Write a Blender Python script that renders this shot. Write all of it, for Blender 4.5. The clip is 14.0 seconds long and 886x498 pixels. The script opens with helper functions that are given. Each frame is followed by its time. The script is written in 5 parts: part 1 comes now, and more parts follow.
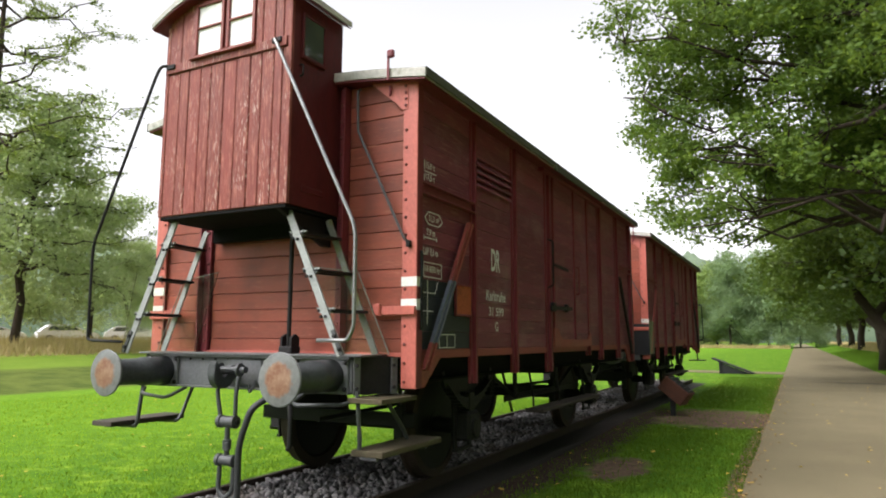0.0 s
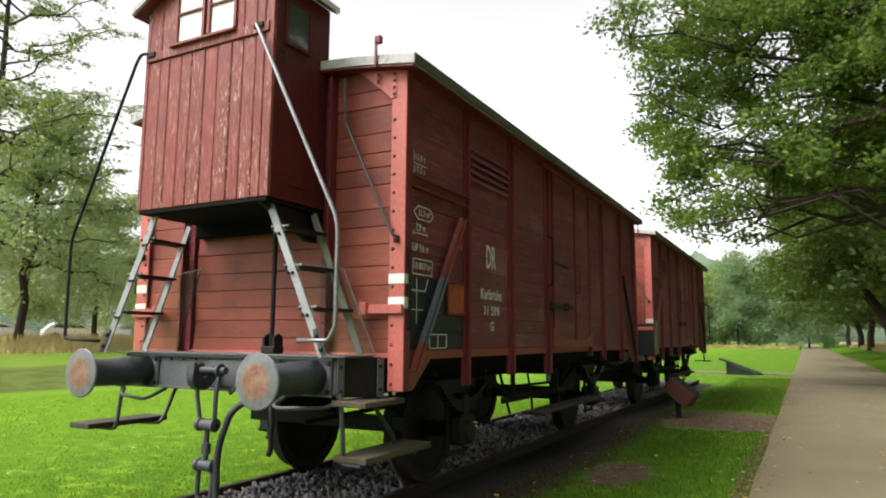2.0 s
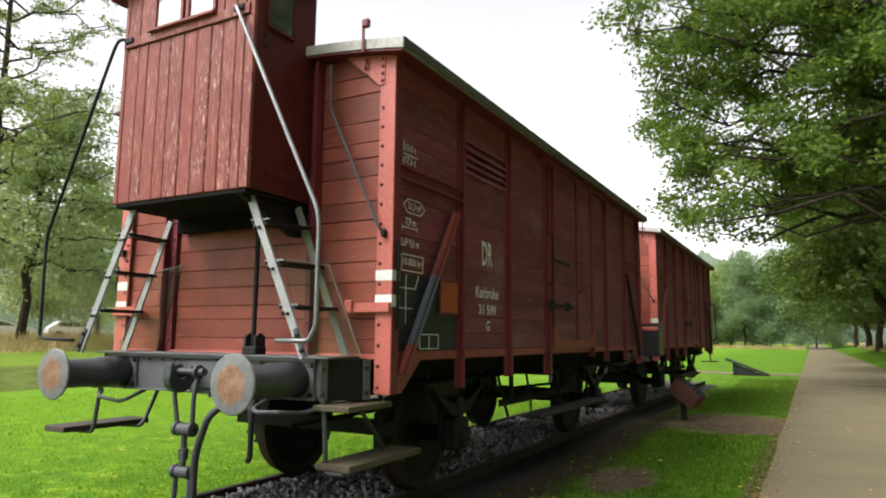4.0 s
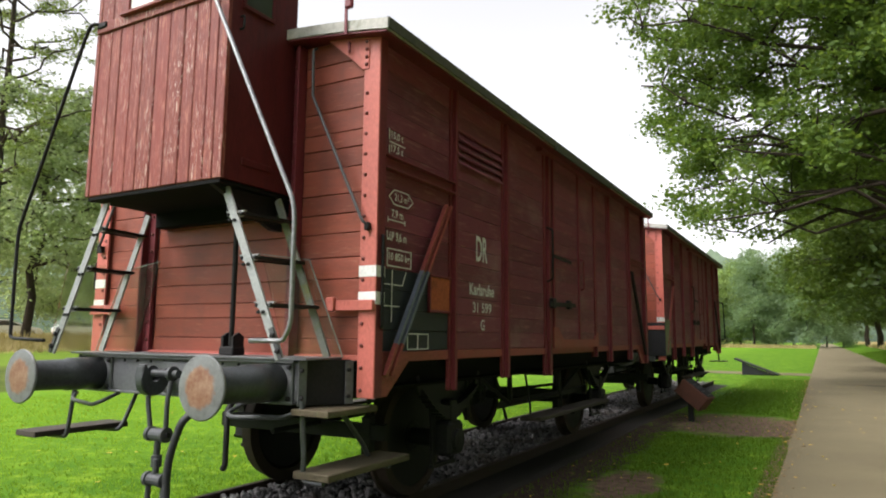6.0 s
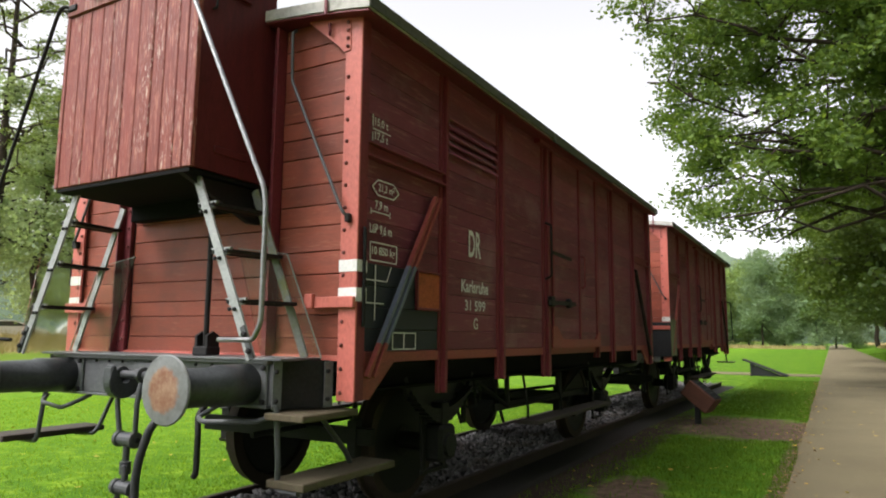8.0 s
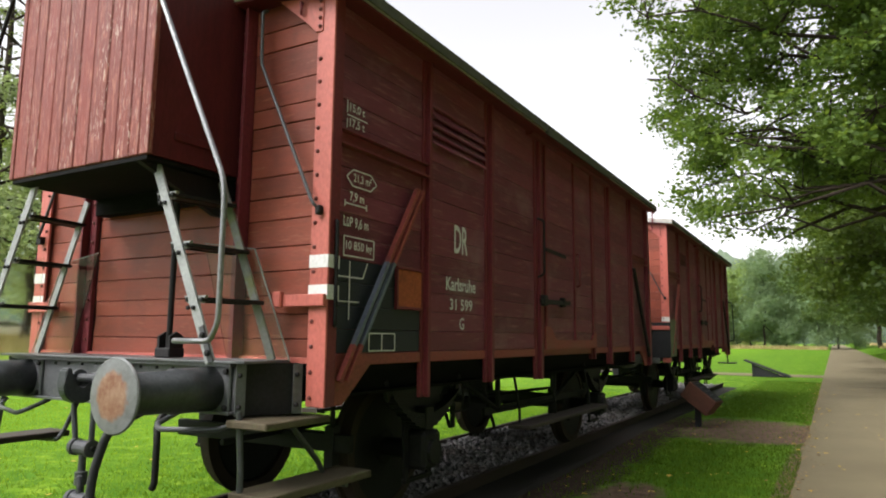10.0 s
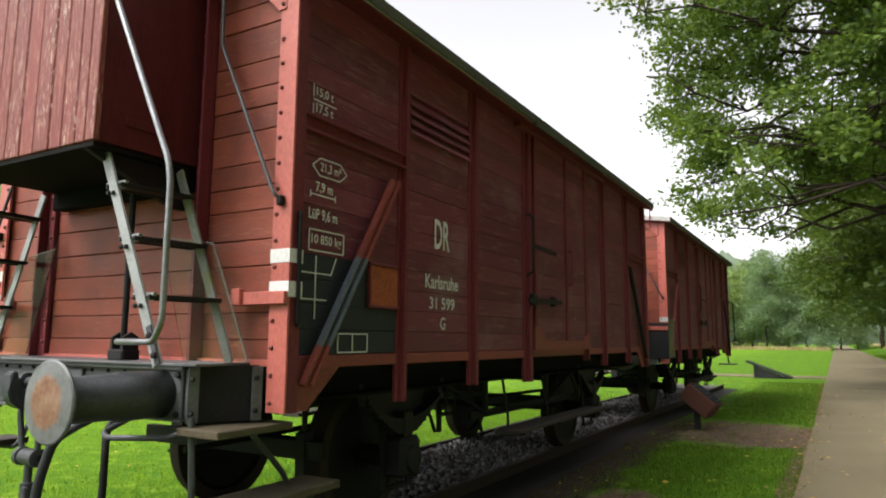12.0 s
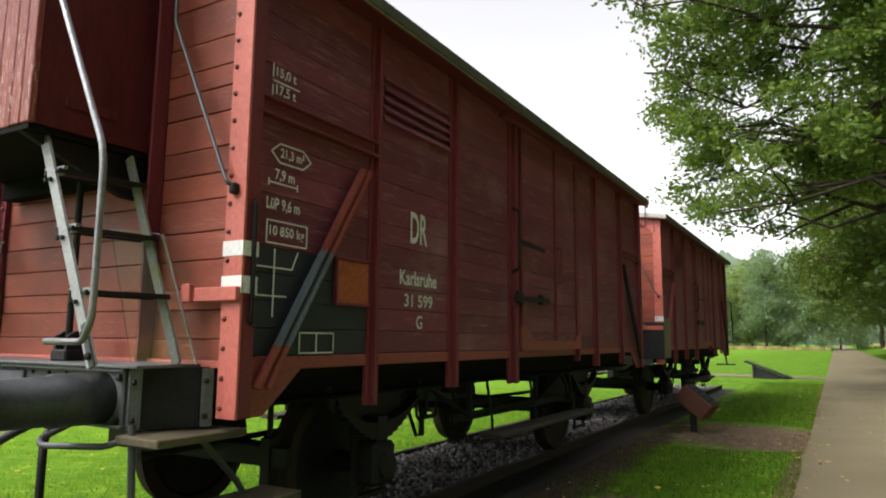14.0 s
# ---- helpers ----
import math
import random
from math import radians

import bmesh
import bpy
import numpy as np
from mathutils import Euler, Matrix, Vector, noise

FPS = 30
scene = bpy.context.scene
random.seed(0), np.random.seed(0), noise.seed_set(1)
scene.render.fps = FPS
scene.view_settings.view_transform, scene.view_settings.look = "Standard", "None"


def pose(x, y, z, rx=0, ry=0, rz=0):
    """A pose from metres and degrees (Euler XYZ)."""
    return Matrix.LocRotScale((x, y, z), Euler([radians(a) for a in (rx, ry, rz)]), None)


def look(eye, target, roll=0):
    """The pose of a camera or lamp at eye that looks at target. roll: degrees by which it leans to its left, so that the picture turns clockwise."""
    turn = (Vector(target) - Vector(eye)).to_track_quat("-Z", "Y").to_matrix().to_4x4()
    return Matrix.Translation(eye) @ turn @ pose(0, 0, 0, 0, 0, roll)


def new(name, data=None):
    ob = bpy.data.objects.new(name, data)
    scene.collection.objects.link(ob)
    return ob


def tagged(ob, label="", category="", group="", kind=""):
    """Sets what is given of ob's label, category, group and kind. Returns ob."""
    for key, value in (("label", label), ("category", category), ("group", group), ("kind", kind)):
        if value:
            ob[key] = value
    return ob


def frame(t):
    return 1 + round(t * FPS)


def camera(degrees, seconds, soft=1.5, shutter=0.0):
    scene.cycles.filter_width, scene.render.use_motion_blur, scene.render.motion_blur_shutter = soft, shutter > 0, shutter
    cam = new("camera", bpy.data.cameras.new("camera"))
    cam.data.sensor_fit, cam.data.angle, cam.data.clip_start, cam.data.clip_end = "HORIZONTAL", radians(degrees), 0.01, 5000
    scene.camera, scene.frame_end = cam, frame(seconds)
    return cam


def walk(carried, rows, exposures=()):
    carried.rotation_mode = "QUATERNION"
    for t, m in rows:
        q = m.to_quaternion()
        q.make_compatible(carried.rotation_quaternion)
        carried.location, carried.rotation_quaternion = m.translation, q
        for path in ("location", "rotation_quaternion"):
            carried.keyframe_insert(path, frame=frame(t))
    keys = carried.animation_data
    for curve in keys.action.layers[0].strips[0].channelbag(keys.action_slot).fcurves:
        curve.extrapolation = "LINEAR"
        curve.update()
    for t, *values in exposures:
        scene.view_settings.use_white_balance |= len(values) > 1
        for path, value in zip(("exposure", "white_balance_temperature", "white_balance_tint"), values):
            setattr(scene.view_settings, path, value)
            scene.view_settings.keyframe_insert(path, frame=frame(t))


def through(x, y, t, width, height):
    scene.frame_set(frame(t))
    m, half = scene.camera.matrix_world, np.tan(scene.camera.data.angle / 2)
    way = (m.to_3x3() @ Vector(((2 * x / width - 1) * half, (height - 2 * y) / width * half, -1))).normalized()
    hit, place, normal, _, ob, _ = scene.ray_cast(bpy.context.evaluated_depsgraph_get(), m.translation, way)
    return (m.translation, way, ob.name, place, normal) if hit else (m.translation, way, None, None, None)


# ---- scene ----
cam = camera(66.8, 14.0, 2.0)
PATH = [
    (0, (4.065, -4.577, 1.322), (3.148, -2.819, 1.588), 0.2),
    (0.5, (4.072, -4.505, 1.334), (3.151, -2.749, 1.598), 0.3),
    (1, (4.071, -4.435, 1.332), (3.146, -2.682, 1.597), 0.3),
    (1.5, (4.07, -4.363, 1.332), (3.139, -2.613, 1.596), 0.4),
    (2, (4.062, -4.285, 1.331), (3.127, -2.537, 1.594), 0.4),
    (2.5, (4.054, -4.212, 1.336), (3.116, -2.465, 1.598), 0.5),
    (5, (4.013, -3.822, 1.34), (3.053, -2.087, 1.602), 0.5),
    (5.5, (4.009, -3.739, 1.341), (3.044, -2.007, 1.603), 0.5),
    (6, (4.002, -3.658, 1.342), (3.032, -1.928, 1.601), 0.5),
    (6.5, (4.0, -3.578, 1.346), (3.024, -1.852, 1.606), 0.5),
    (7, (3.995, -3.498, 1.339), (3.014, -1.774, 1.601), 0.5),
    (7.5, (3.987, -3.423, 1.339), (3.002, -1.701, 1.6), 0.6),
    (8, (3.977, -3.341, 1.332), (2.99, -1.622, 1.593), 0.5),
    (10.5, (3.945, -2.932, 1.337), (2.952, -1.216, 1.6), 0.5),
    (11, (3.946, -2.85, 1.336), (2.951, -1.136, 1.601), 0.5),
    (11.5, (3.946, -2.768, 1.337), (2.95, -1.053, 1.6), 0.5),
    (12, (3.946, -2.682, 1.332), (2.951, -0.968, 1.598), 0.4),
    (12.5, (3.947, -2.598, 1.336), (2.953, -0.884, 1.603), 0.4),
    (13, (3.95, -2.52, 1.342), (2.953, -0.807, 1.607), 0.6),
    (13.5, (3.955, -2.444, 1.336), (2.959, -0.73, 1.602), 0.5),
    (14, (3.948, -2.354, 1.336), (2.953, -0.64, 1.6), 0.5),
]
walk(cam, [(t, look(eye, target, roll)) for t, eye, target, roll in PATH], ((0.0, 1.20, 6500, 13), (14.0, 1.14, 6500, 13)))

# world: an overcast sky, brighter than the ground by far, and a wide weak sun behind thin cloud
SUN_EL, SUN_AZ = radians(48), radians(215)
world = bpy.data.worlds.new("overcast_sky")
scene.world = world
world.use_nodes = True
wn, wl = world.node_tree.nodes, world.node_tree.links
sky = wn.new("ShaderNodeTexSky")
sky.sky_type, sky.sun_disc, sky.sun_elevation, sky.sun_rotation = "NISHITA", False, SUN_EL, SUN_AZ
sky.air_density, sky.dust_density = 1.0, 3.0
grey = wn.new("ShaderNodeHueSaturation")
grey.inputs["Saturation"].default_value = 0.10
wl.new(sky.outputs[0], grey.inputs["Color"])
wl.new(grey.outputs[0], wn["Background"].inputs[0])
wn["Background"].inputs[1].default_value = 0.15
sun = new("sun", bpy.data.lights.new("sun", "SUN"))
sun.data.energy, sun.data.angle, sun.data.color = 1.5, radians(25), (1, 0.97, 0.92)
sun.matrix_world = look((0, 0, 0), (-math.sin(SUN_AZ) * math.cos(SUN_EL), -math.cos(SUN_AZ) * math.cos(SUN_EL), -math.sin(SUN_EL)))

RAIL, GROUND, CX = -0.05, -0.20, -0.04


# ---- materials ----
def nodes_of(name):
    m = bpy.data.materials.new(name)
    m.use_nodes = True
    n, l = m.node_tree.nodes, m.node_tree.links
    return m, n, l, n["Principled BSDF"]


def ramp(n, l, source, a, b, ca=(0, 0, 0, 1), cb=(1, 1, 1, 1)):
    r = n.new("ShaderNodeValToRGB")
    r.color_ramp.elements[0].position, r.color_ramp.elements[1].position = a, b
    r.color_ramp.elements[0].color, r.color_ramp.elements[1].color = ca, cb
    l.new(source, r.inputs[0])
    return r.outputs[0]


def mix(n, l, fac, a, b, how="MIX"):
    m = n.new("ShaderNodeMix")
    m.data_type, m.blend_type = "RGBA", how
    for socket, value in ((m.inputs[0], fac), (m.inputs[6], a), (m.inputs[7], b)):
        if isinstance(value, bpy.types.NodeSocket):
            l.new(value, socket)
        else:
            socket.default_value = value if isinstance(value, (int, float)) else (*value[:3], 1)
    return m.outputs[2]


def coords(n, l, stretch=(1, 1, 1), shift=True):
    """Object coordinates, moved by a random amount for each object."""
    tc, mp = n.new("ShaderNodeTexCoord"), n.new("ShaderNodeMapping")
    mp.inputs["Scale"].default_value = stretch
    l.new(tc.outputs["Object"], mp.inputs[0])
    if shift:
        oi, mu = n.new("ShaderNodeObjectInfo"), n.new("ShaderNodeMath")
        mu.operation, mu.inputs[1].default_value = "MULTIPLY", 57.0
        l.new(oi.outputs["Random"], mu.inputs[0])
        l.new(mu.outputs[0], mp.inputs["Location"])
    return mp.outputs[0]


def noise_tex(n, l, vec, scale, detail=4, rough=0.6):
    t = n.new("ShaderNodeTexNoise")
    t.inputs["Scale"].default_value, t.inputs["Detail"].default_value, t.inputs["Roughness"].default_value = scale, detail, rough
    l.new(vec, t.inputs["Vector"])
    return t.outputs["Fac"]


def surface(name, base, rough=0.6, metal=0.0, stretch=(1, 1, 1), big=2.0, fine=40.0, spread=0.35, bump=0.15, worn=None, wear=(0.6, 0.7), wear_scale=6.0, vary=0.25, spec=0.4, stain=None, stain_scale=(1, 1, 1), stain_at=(0.5, 0.75), stain_most=0.6, flecks=None):
    """A worn surface: base colour varied at two scales and from piece to piece, with patches of a second colour and fine relief."""
    m, n, l, p = nodes_of(name)
    v = coords(n, l, stretch)
    n1, n2 = noise_tex(n, l, v, big), noise_tex(n, l, v, fine, 5)
    dark, light = [c * (1 - spread) for c in base], [min(1, c * (1 + spread)) for c in base]
    col = mix(n, l, ramp(n, l, n1, 0.3, 0.7), dark, light)
    col = mix(n, l, ramp(n, l, n2, 0.32, 0.72), mix(n, l, 0.4, col, [c * 0.45 for c in base]), mix(n, l, 0.6, col, light))
    if vary:
        oi = n.new("ShaderNodeObjectInfo")
        col = mix(n, l, ramp(n, l, oi.outputs["Random"], 0, 1), mix(n, l, vary, col, [c * 0.5 for c in base]), mix(n, l, vary, col, [min(1, c * 1.5) for c in base]))
    if worn:
        n3 = noise_tex(n, l, v, wear_scale, 8, 0.7)
        col = mix(n, l, ramp(n, l, n3, *wear), col, worn)
    if stain:
        ge, mp = n.new("ShaderNodeNewGeometry"), n.new("ShaderNodeMapping")
        mp.inputs["Scale"].default_value = stain_scale
        l.new(ge.outputs["Position"], mp.inputs[0])
        k = stain_most
        col = mix(n, l, ramp(n, l, noise_tex(n, l, mp.outputs[0], 1.0, 7, 0.65), *stain_at, (0, 0, 0, 1), (k, k, k, 1)), col, stain)
    if flecks:
        # thin upright chips of bare wood, gathered in patches
        fv = coords(n, l, (120, 120, 13))
        chips = ramp(n, l, noise_tex(n, l, fv, 1.0, 3, 0.6), 0.585, 0.62)
        patches = ramp(n, l, noise_tex(n, l, coords(n, l, (3.5, 3.5, 1.3)), 1.0, 4), 0.48, 0.66)
        col = mix(n, l, mix(n, l, 1.0, chips, patches, "MULTIPLY"), col, flecks)
    l.new(col, p.inputs["Base Color"])
    rr = n.new("ShaderNodeMapRange")
    rr.inputs[3].default_value, rr.inputs[4].default_value = max(0.05, rough - 0.15), min(1, rough + 0.15)
    l.new(n1, rr.inputs[0])
    l.new(rr.outputs[0], p.inputs["Roughness"])
    p.inputs["Metallic"].default_value = metal
    p.inputs["Specular IOR Level"].default_value = spec
    if bump:
        b = n.new("ShaderNodeBump")
        b.inputs["Strength"].default_value, b.inputs["Distance"].default_value = bump, 0.01
        l.new(n2, b.inputs["Height"])
        l.new(b.outputs[0], p.inputs["Normal"])
    return m


RED = (0.225, 0.052, 0.030)
M = {}
M["end_plank"] = surface("red_paint_on_boards", RED, 0.5, stretch=(1, 6, 8), big=2.2, fine=25, spread=0.42, worn=(0.35, 0.145, 0.085), wear=(0.57, 0.75), vary=0.38, stain=(0.055, 0.018, 0.016), stain_scale=(2.2, 2.2, 1.1), stain_at=(0.48, 0.74), stain_most=0.5)
M["side_plank"] = surface("red_brown_paint_on_boards", (0.148, 0.034, 0.052), 0.45, spec=0.28, stretch=(6, 0.8, 8), big=2.6, fine=25, spread=0.5, worn=(0.29, 0.145, 0.135), wear=(0.55, 0.72), wear_scale=4.0, vary=0.45, stain=(0.26, 0.16, 0.165), stain_scale=(1, 1.3, 1.6), stain_at=(0.52, 0.72), stain_most=0.6)
M["cab_plank"] = surface("peeling_red_paint", (0.182, 0.035, 0.026), 0.6, stretch=(9, 9, 0.8), big=3, fine=30, spread=0.28, worn=(0.36, 0.13, 0.085), wear=(0.52, 0.64), wear_scale=9, vary=0.22, bump=0.3, flecks=(0.56, 0.42, 0.34))
M["frame_red"] = surface("red_window_frame_paint", (0.20, 0.036, 0.027), 0.5, stretch=(4, 4, 4), big=3, fine=30, spread=0.25, vary=0)
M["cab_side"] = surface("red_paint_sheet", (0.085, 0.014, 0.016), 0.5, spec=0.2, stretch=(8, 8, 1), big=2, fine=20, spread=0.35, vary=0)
M["post"] = surface("salmon_red_steel", (0.47, 0.125, 0.098), 0.45, stretch=(2, 2, 1), big=2, fine=30, spread=0.15, vary=0, bump=0.05, worn=(0.36, 0.09, 0.06), wear=(0.6, 0.75))
M["pillar"] = surface("dark_red_steel", (0.15, 0.022, 0.030), 0.5, spread=0.25, vary=0)
M["sill"] = surface("worn_red_sill_paint", (0.25, 0.055, 0.045), 0.5, spread=0.3, vary=0, worn=(0.20, 0.09, 0.06), wear=(0.58, 0.72))
M["black_paint"] = surface("black_paint_on_boards", (0.019, 0.0225, 0.030), 0.55, stretch=(6, 1, 8), big=3, fine=25, spread=0.3, vary=0.15)
M["steel"] = surface("grey_painted_steel", (0.062, 0.066, 0.070), 0.4, metal=0.2, big=4, fine=40, spread=0.25, vary=0, worn=(0.09, 0.07, 0.055), wear=(0.6, 0.72))
M["headstock"] = surface("dark_grey_painted_steel", (0.120, 0.126, 0.132), 0.38, metal=0.2, big=3, fine=40, spread=0.3, vary=0, stain=(0.13, 0.13, 0.13), stain_scale=(2, 2, 5), stain_at=(0.5, 0.75), worn=(0.14, 0.14, 0.14), wear=(0.6, 0.75))
M["bright_steel"] = surface("worn_galvanised_steel", (0.30, 0.315, 0.31), 0.5, metal=0.25, big=6, fine=50, spread=0.25, vary=0, worn=(0.12, 0.12, 0.10), wear=(0.62, 0.72))
M["hand_steel"] = surface("bare_hand_polished_steel", (0.24, 0.245, 0.25), 0.38, metal=0.7, big=6, fine=50, spread=0.25, vary=0, worn=(0.10, 0.09, 0.08), wear=(0.58, 0.70))
M["mossy_steel"] = surface("mossy_grey_steel", (0.17, 0.18, 0.16), 0.6, big=5, fine=40, spread=0.3, vary=0, worn=(0.14, 0.155, 0.045), wear=(0.50, 0.64))
M["black"] = surface("greasy_black_iron", (0.016, 0.0155, 0.016), 0.55, big=5, fine=50, spread=0.4, vary=0, spec=0.18)
M["matt_black"] = surface("matt_black_surface", (0.009, 0.0085, 0.0085), 0.9, spread=0.3, vary=0, spec=0.1)
M["buffer_black"] = surface("black_buffer_paint", (0.048, 0.053, 0.056), 0.35, big=5, fine=40, spread=0.35, vary=0, worn=(0.08, 0.085, 0.09), wear=(0.58, 0.75))
M["rubber"] = surface("grey_rubber", (0.03, 0.032, 0.034), 0.55, big=8, fine=60, vary=0)
M["timber"] = surface("weathered_grey_timber", (0.084, 0.067, 0.040), 0.8, stretch=(8, 1, 4), big=4, fine=30, spread=0.4, worn=(0.10, 0.12, 0.05), wear=(0.55, 0.7), vary=0.1, bump=0.4)
M["roof"] = surface("grey_roof_felt", (0.46, 0.45, 0.42), 0.8, big=2, fine=30, spread=0.2, vary=0, worn=(0.20, 0.21, 0.16), wear=(0.55, 0.7), bump=0.3)
M["roof_edge"] = surface("dark_green_grey_felt", (0.06, 0.065, 0.045), 0.85, big=3, fine=30, spread=0.4, vary=0)
M["white"] = surface("white_paint", (0.72, 0.72, 0.70), 0.5, big=6, fine=50, spread=0.08, vary=0, worn=(0.45, 0.36, 0.32), wear=(0.66, 0.72))
M["letter"] = surface("grey_white_lettering", (0.66, 0.65, 0.64), 0.7, big=8, fine=60, spread=0.15, vary=0)
M["white_panel"] = surface("white_window_panel", (0.86, 0.86, 0.86), 0.25, big=3, fine=20, spread=0.04, vary=0, bump=0.02)
M["orange"] = surface("rust_orange_board", (0.36, 0.085, 0.03), 0.7, big=6, fine=40, spread=0.35, vary=0, worn=(0.12, 0.04, 0.02), wear=(0.5, 0.7))
M["blue_steel"] = surface("blue_grey_steel", (0.12, 0.14, 0.18), 0.4, spread=0.25, vary=0)
M["rail"] = surface("rusty_rail", (0.042, 0.028, 0.021), 0.75, metal=0.2, stretch=(3, 1, 3), big=3, fine=40, spread=0.4, vary=0)
M["sleeper"] = surface("dark_tarred_sleeper", (0.05, 0.04, 0.032), 0.85, stretch=(1, 8, 4), big=3, fine=30, vary=0.2)
M["rust_board"] = surface("rust_brown_steel", (0.10, 0.036, 0.022), 0.7, big=4, fine=40, spread=0.3, vary=0)
M["dark_plate"] = surface("dark_steel_plate", (0.02, 0.021, 0.023), 0.7, big=2, vary=0, spec=0.2)
M["bark"] = surface("oak_bark", (0.042, 0.033, 0.026), 0.95, spec=0.08, stretch=(5, 5, 1), big=3, fine=20, spread=0.45, vary=0.1, bump=0.8, worn=(0.08, 0.10, 0.045), wear=(0.58, 0.72))
M["car_white"] = surface("white_car_paint", (0.75, 0.76, 0.78), 0.25, spread=0.05, vary=0, bump=0)

m, n, l, p = nodes_of("window_glass")
p.inputs["Base Color"].default_value = (0.05, 0.06, 0.055, 1)
p.inputs["Roughness"].default_value = 0.04
p.inputs["Specular IOR Level"].default_value = 0.8
M["glass_dark"] = m
m, n, l, p = nodes_of("clear_acrylic")
p.inputs["Base Color"].default_value = (0.88, 0.94, 0.86, 1)
p.inputs["Roughness"].default_value, p.inputs["Transmission Weight"].default_value, p.inputs["IOR"].default_value = 0.06, 1.0, 1.3
M["acrylic"] = m

# buffer face: grey paint with a rubbed rusty middle
m, n, l, p = nodes_of("buffer_face")
v = coords(n, l, (1, 1, 1), False)
ln = n.new("ShaderNodeVectorMath")
ln.operation = "LENGTH"
l.new(v, ln.inputs[0])
wob = noise_tex(n, l, v, 22, 6)
ad = n.new("ShaderNodeMath")
ad.operation, ad.inputs[2].default_value = "MULTIPLY_ADD", 0.0
ad.inputs[1].default_value = 0.07
l.new(wob, ad.inputs[0])
l.new(ln.outputs["Value"], ad.inputs[2])
rust = mix(n, l, ramp(n, l, noise_tex(n, l, v, 15, 8, 0.75), 0.40, 0.66), (0.16, 0.066, 0.034), (0.27, 0.175, 0.115))
col = mix(n, l, ramp(n, l, ad.outputs[0], 0.148, 0.166), rust, mix(n, l, ramp(n, l, noise_tex(n, l, v, 14, 7, 0.7), 0.35, 0.7), (0.10, 0.105, 0.10), (0.175, 0.19, 0.19)))
l.new(col, p.inputs["Base Color"])
p.inputs["Roughness"].default_value = 0.5
M["buffer_face"] = m


def leaf_material(name, a, b, through=0.35, spec=0.3):
    m, n, l, p = nodes_of(name)
    gi = n.new("ShaderNodeNewGeometry")
    col = mix(n, l, gi.outputs["Random Per Island"], a, b)
    l.new(col, p.inputs["Base Color"])
    p.inputs["Roughness"].default_value = 0.55
    p.inputs["Specular IOR Level"].default_value = spec
    tr, ms = n.new("ShaderNodeBsdfTranslucent"), n.new("ShaderNodeMixShader")
    l.new(mix(n, l, 0.5, col, (0.25, 0.34, 0.03)), tr.inputs[0])
    ms.inputs[0].default_value = through
    l.new(p.outputs[0], ms.inputs[1])
    l.new(tr.outputs[0], ms.inputs[2])
    l.new(ms.outputs[0], n["Material Output"].inputs[0])
    return m


M["oak_leaf"] = leaf_material("oak_leaves", (0.040, 0.086, 0.013), (0.138, 0.222, 0.038), 0.5)
M["oak_leaf_dark"] = leaf_material("deep_green_oak_leaves", (0.024, 0.05, 0.011), (0.07, 0.115, 0.026))
M["beech_leaf"] = leaf_material("light_green_leaves", (0.040, 0.072, 0.011), (0.10, 0.148, 0.026), 0.38)
# next two: distance haze put into the leaf colour, paler and bluer
M["haze_pale_leaf"] = leaf_material("haze_pale_green_leaves", (0.27, 0.36, 0.18), (0.42, 0.50, 0.28), 0.6)
M["woods_leaf"] = leaf_material("haze_blue_green_leaves", (0.16, 0.255, 0.14), (0.26, 0.36, 0.20), 0.55)
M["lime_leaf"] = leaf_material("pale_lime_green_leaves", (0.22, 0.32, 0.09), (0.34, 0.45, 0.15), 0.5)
M["larch_leaf"] = leaf_material("larch_needles", (0.10, 0.15, 0.035), (0.20, 0.26, 0.065), 0.35)
# grass beside the path: tree shade is put into its darker green
M["grass"] = leaf_material("shade_green_grass_blades", (0.054, 0.122, 0.012), (0.125, 0.222, 0.018), 0.3, 0.08)
M["lawn_blade"] = leaf_material("bright_grass_blades", (0.070, 0.170, 0.008), (0.155, 0.30, 0.016), 0.35, 0.08)
M["lawn_tuft"] = leaf_material("sunny_grass_blades", (0.15, 0.29, 0.015), (0.28, 0.44, 0.03), 0.45, 0.05)
M["dry_grass"] = leaf_material("dry_grass_blades", (0.30, 0.23, 0.10), (0.50, 0.40, 0.19), 0.3)
M["yellow_leaf"] = leaf_material("yellow_fallen_leaves", (0.42, 0.24, 0.03), (0.60, 0.42, 0.06), 0.2)

M["brown_leaf"] = leaf_material("brown_fallen_leaves", (0.16, 0.085, 0.03), (0.33, 0.19, 0.07), 0.1)

# ballast stones: grey with brown ones among them
m, n, l, p = nodes_of("ballast_stones")
gi = n.new("ShaderNodeNewGeometry")
v = coords(n, l, (1, 1, 1), False)
c1 = ramp(n, l, gi.outputs["Random Per Island"], 0.0, 1.0, (0.03, 0.029, 0.031, 1), (0.27, 0.26, 0.26, 1))
l.new(mix(n, l, ramp(n, l, noise_tex(n, l, v, 1.5), 0.5, 0.75), c1, (0.12, 0.09, 0.07)), p.inputs["Base Color"])
p.inputs["Roughness"].default_value = 0.8
M["stone"] = m

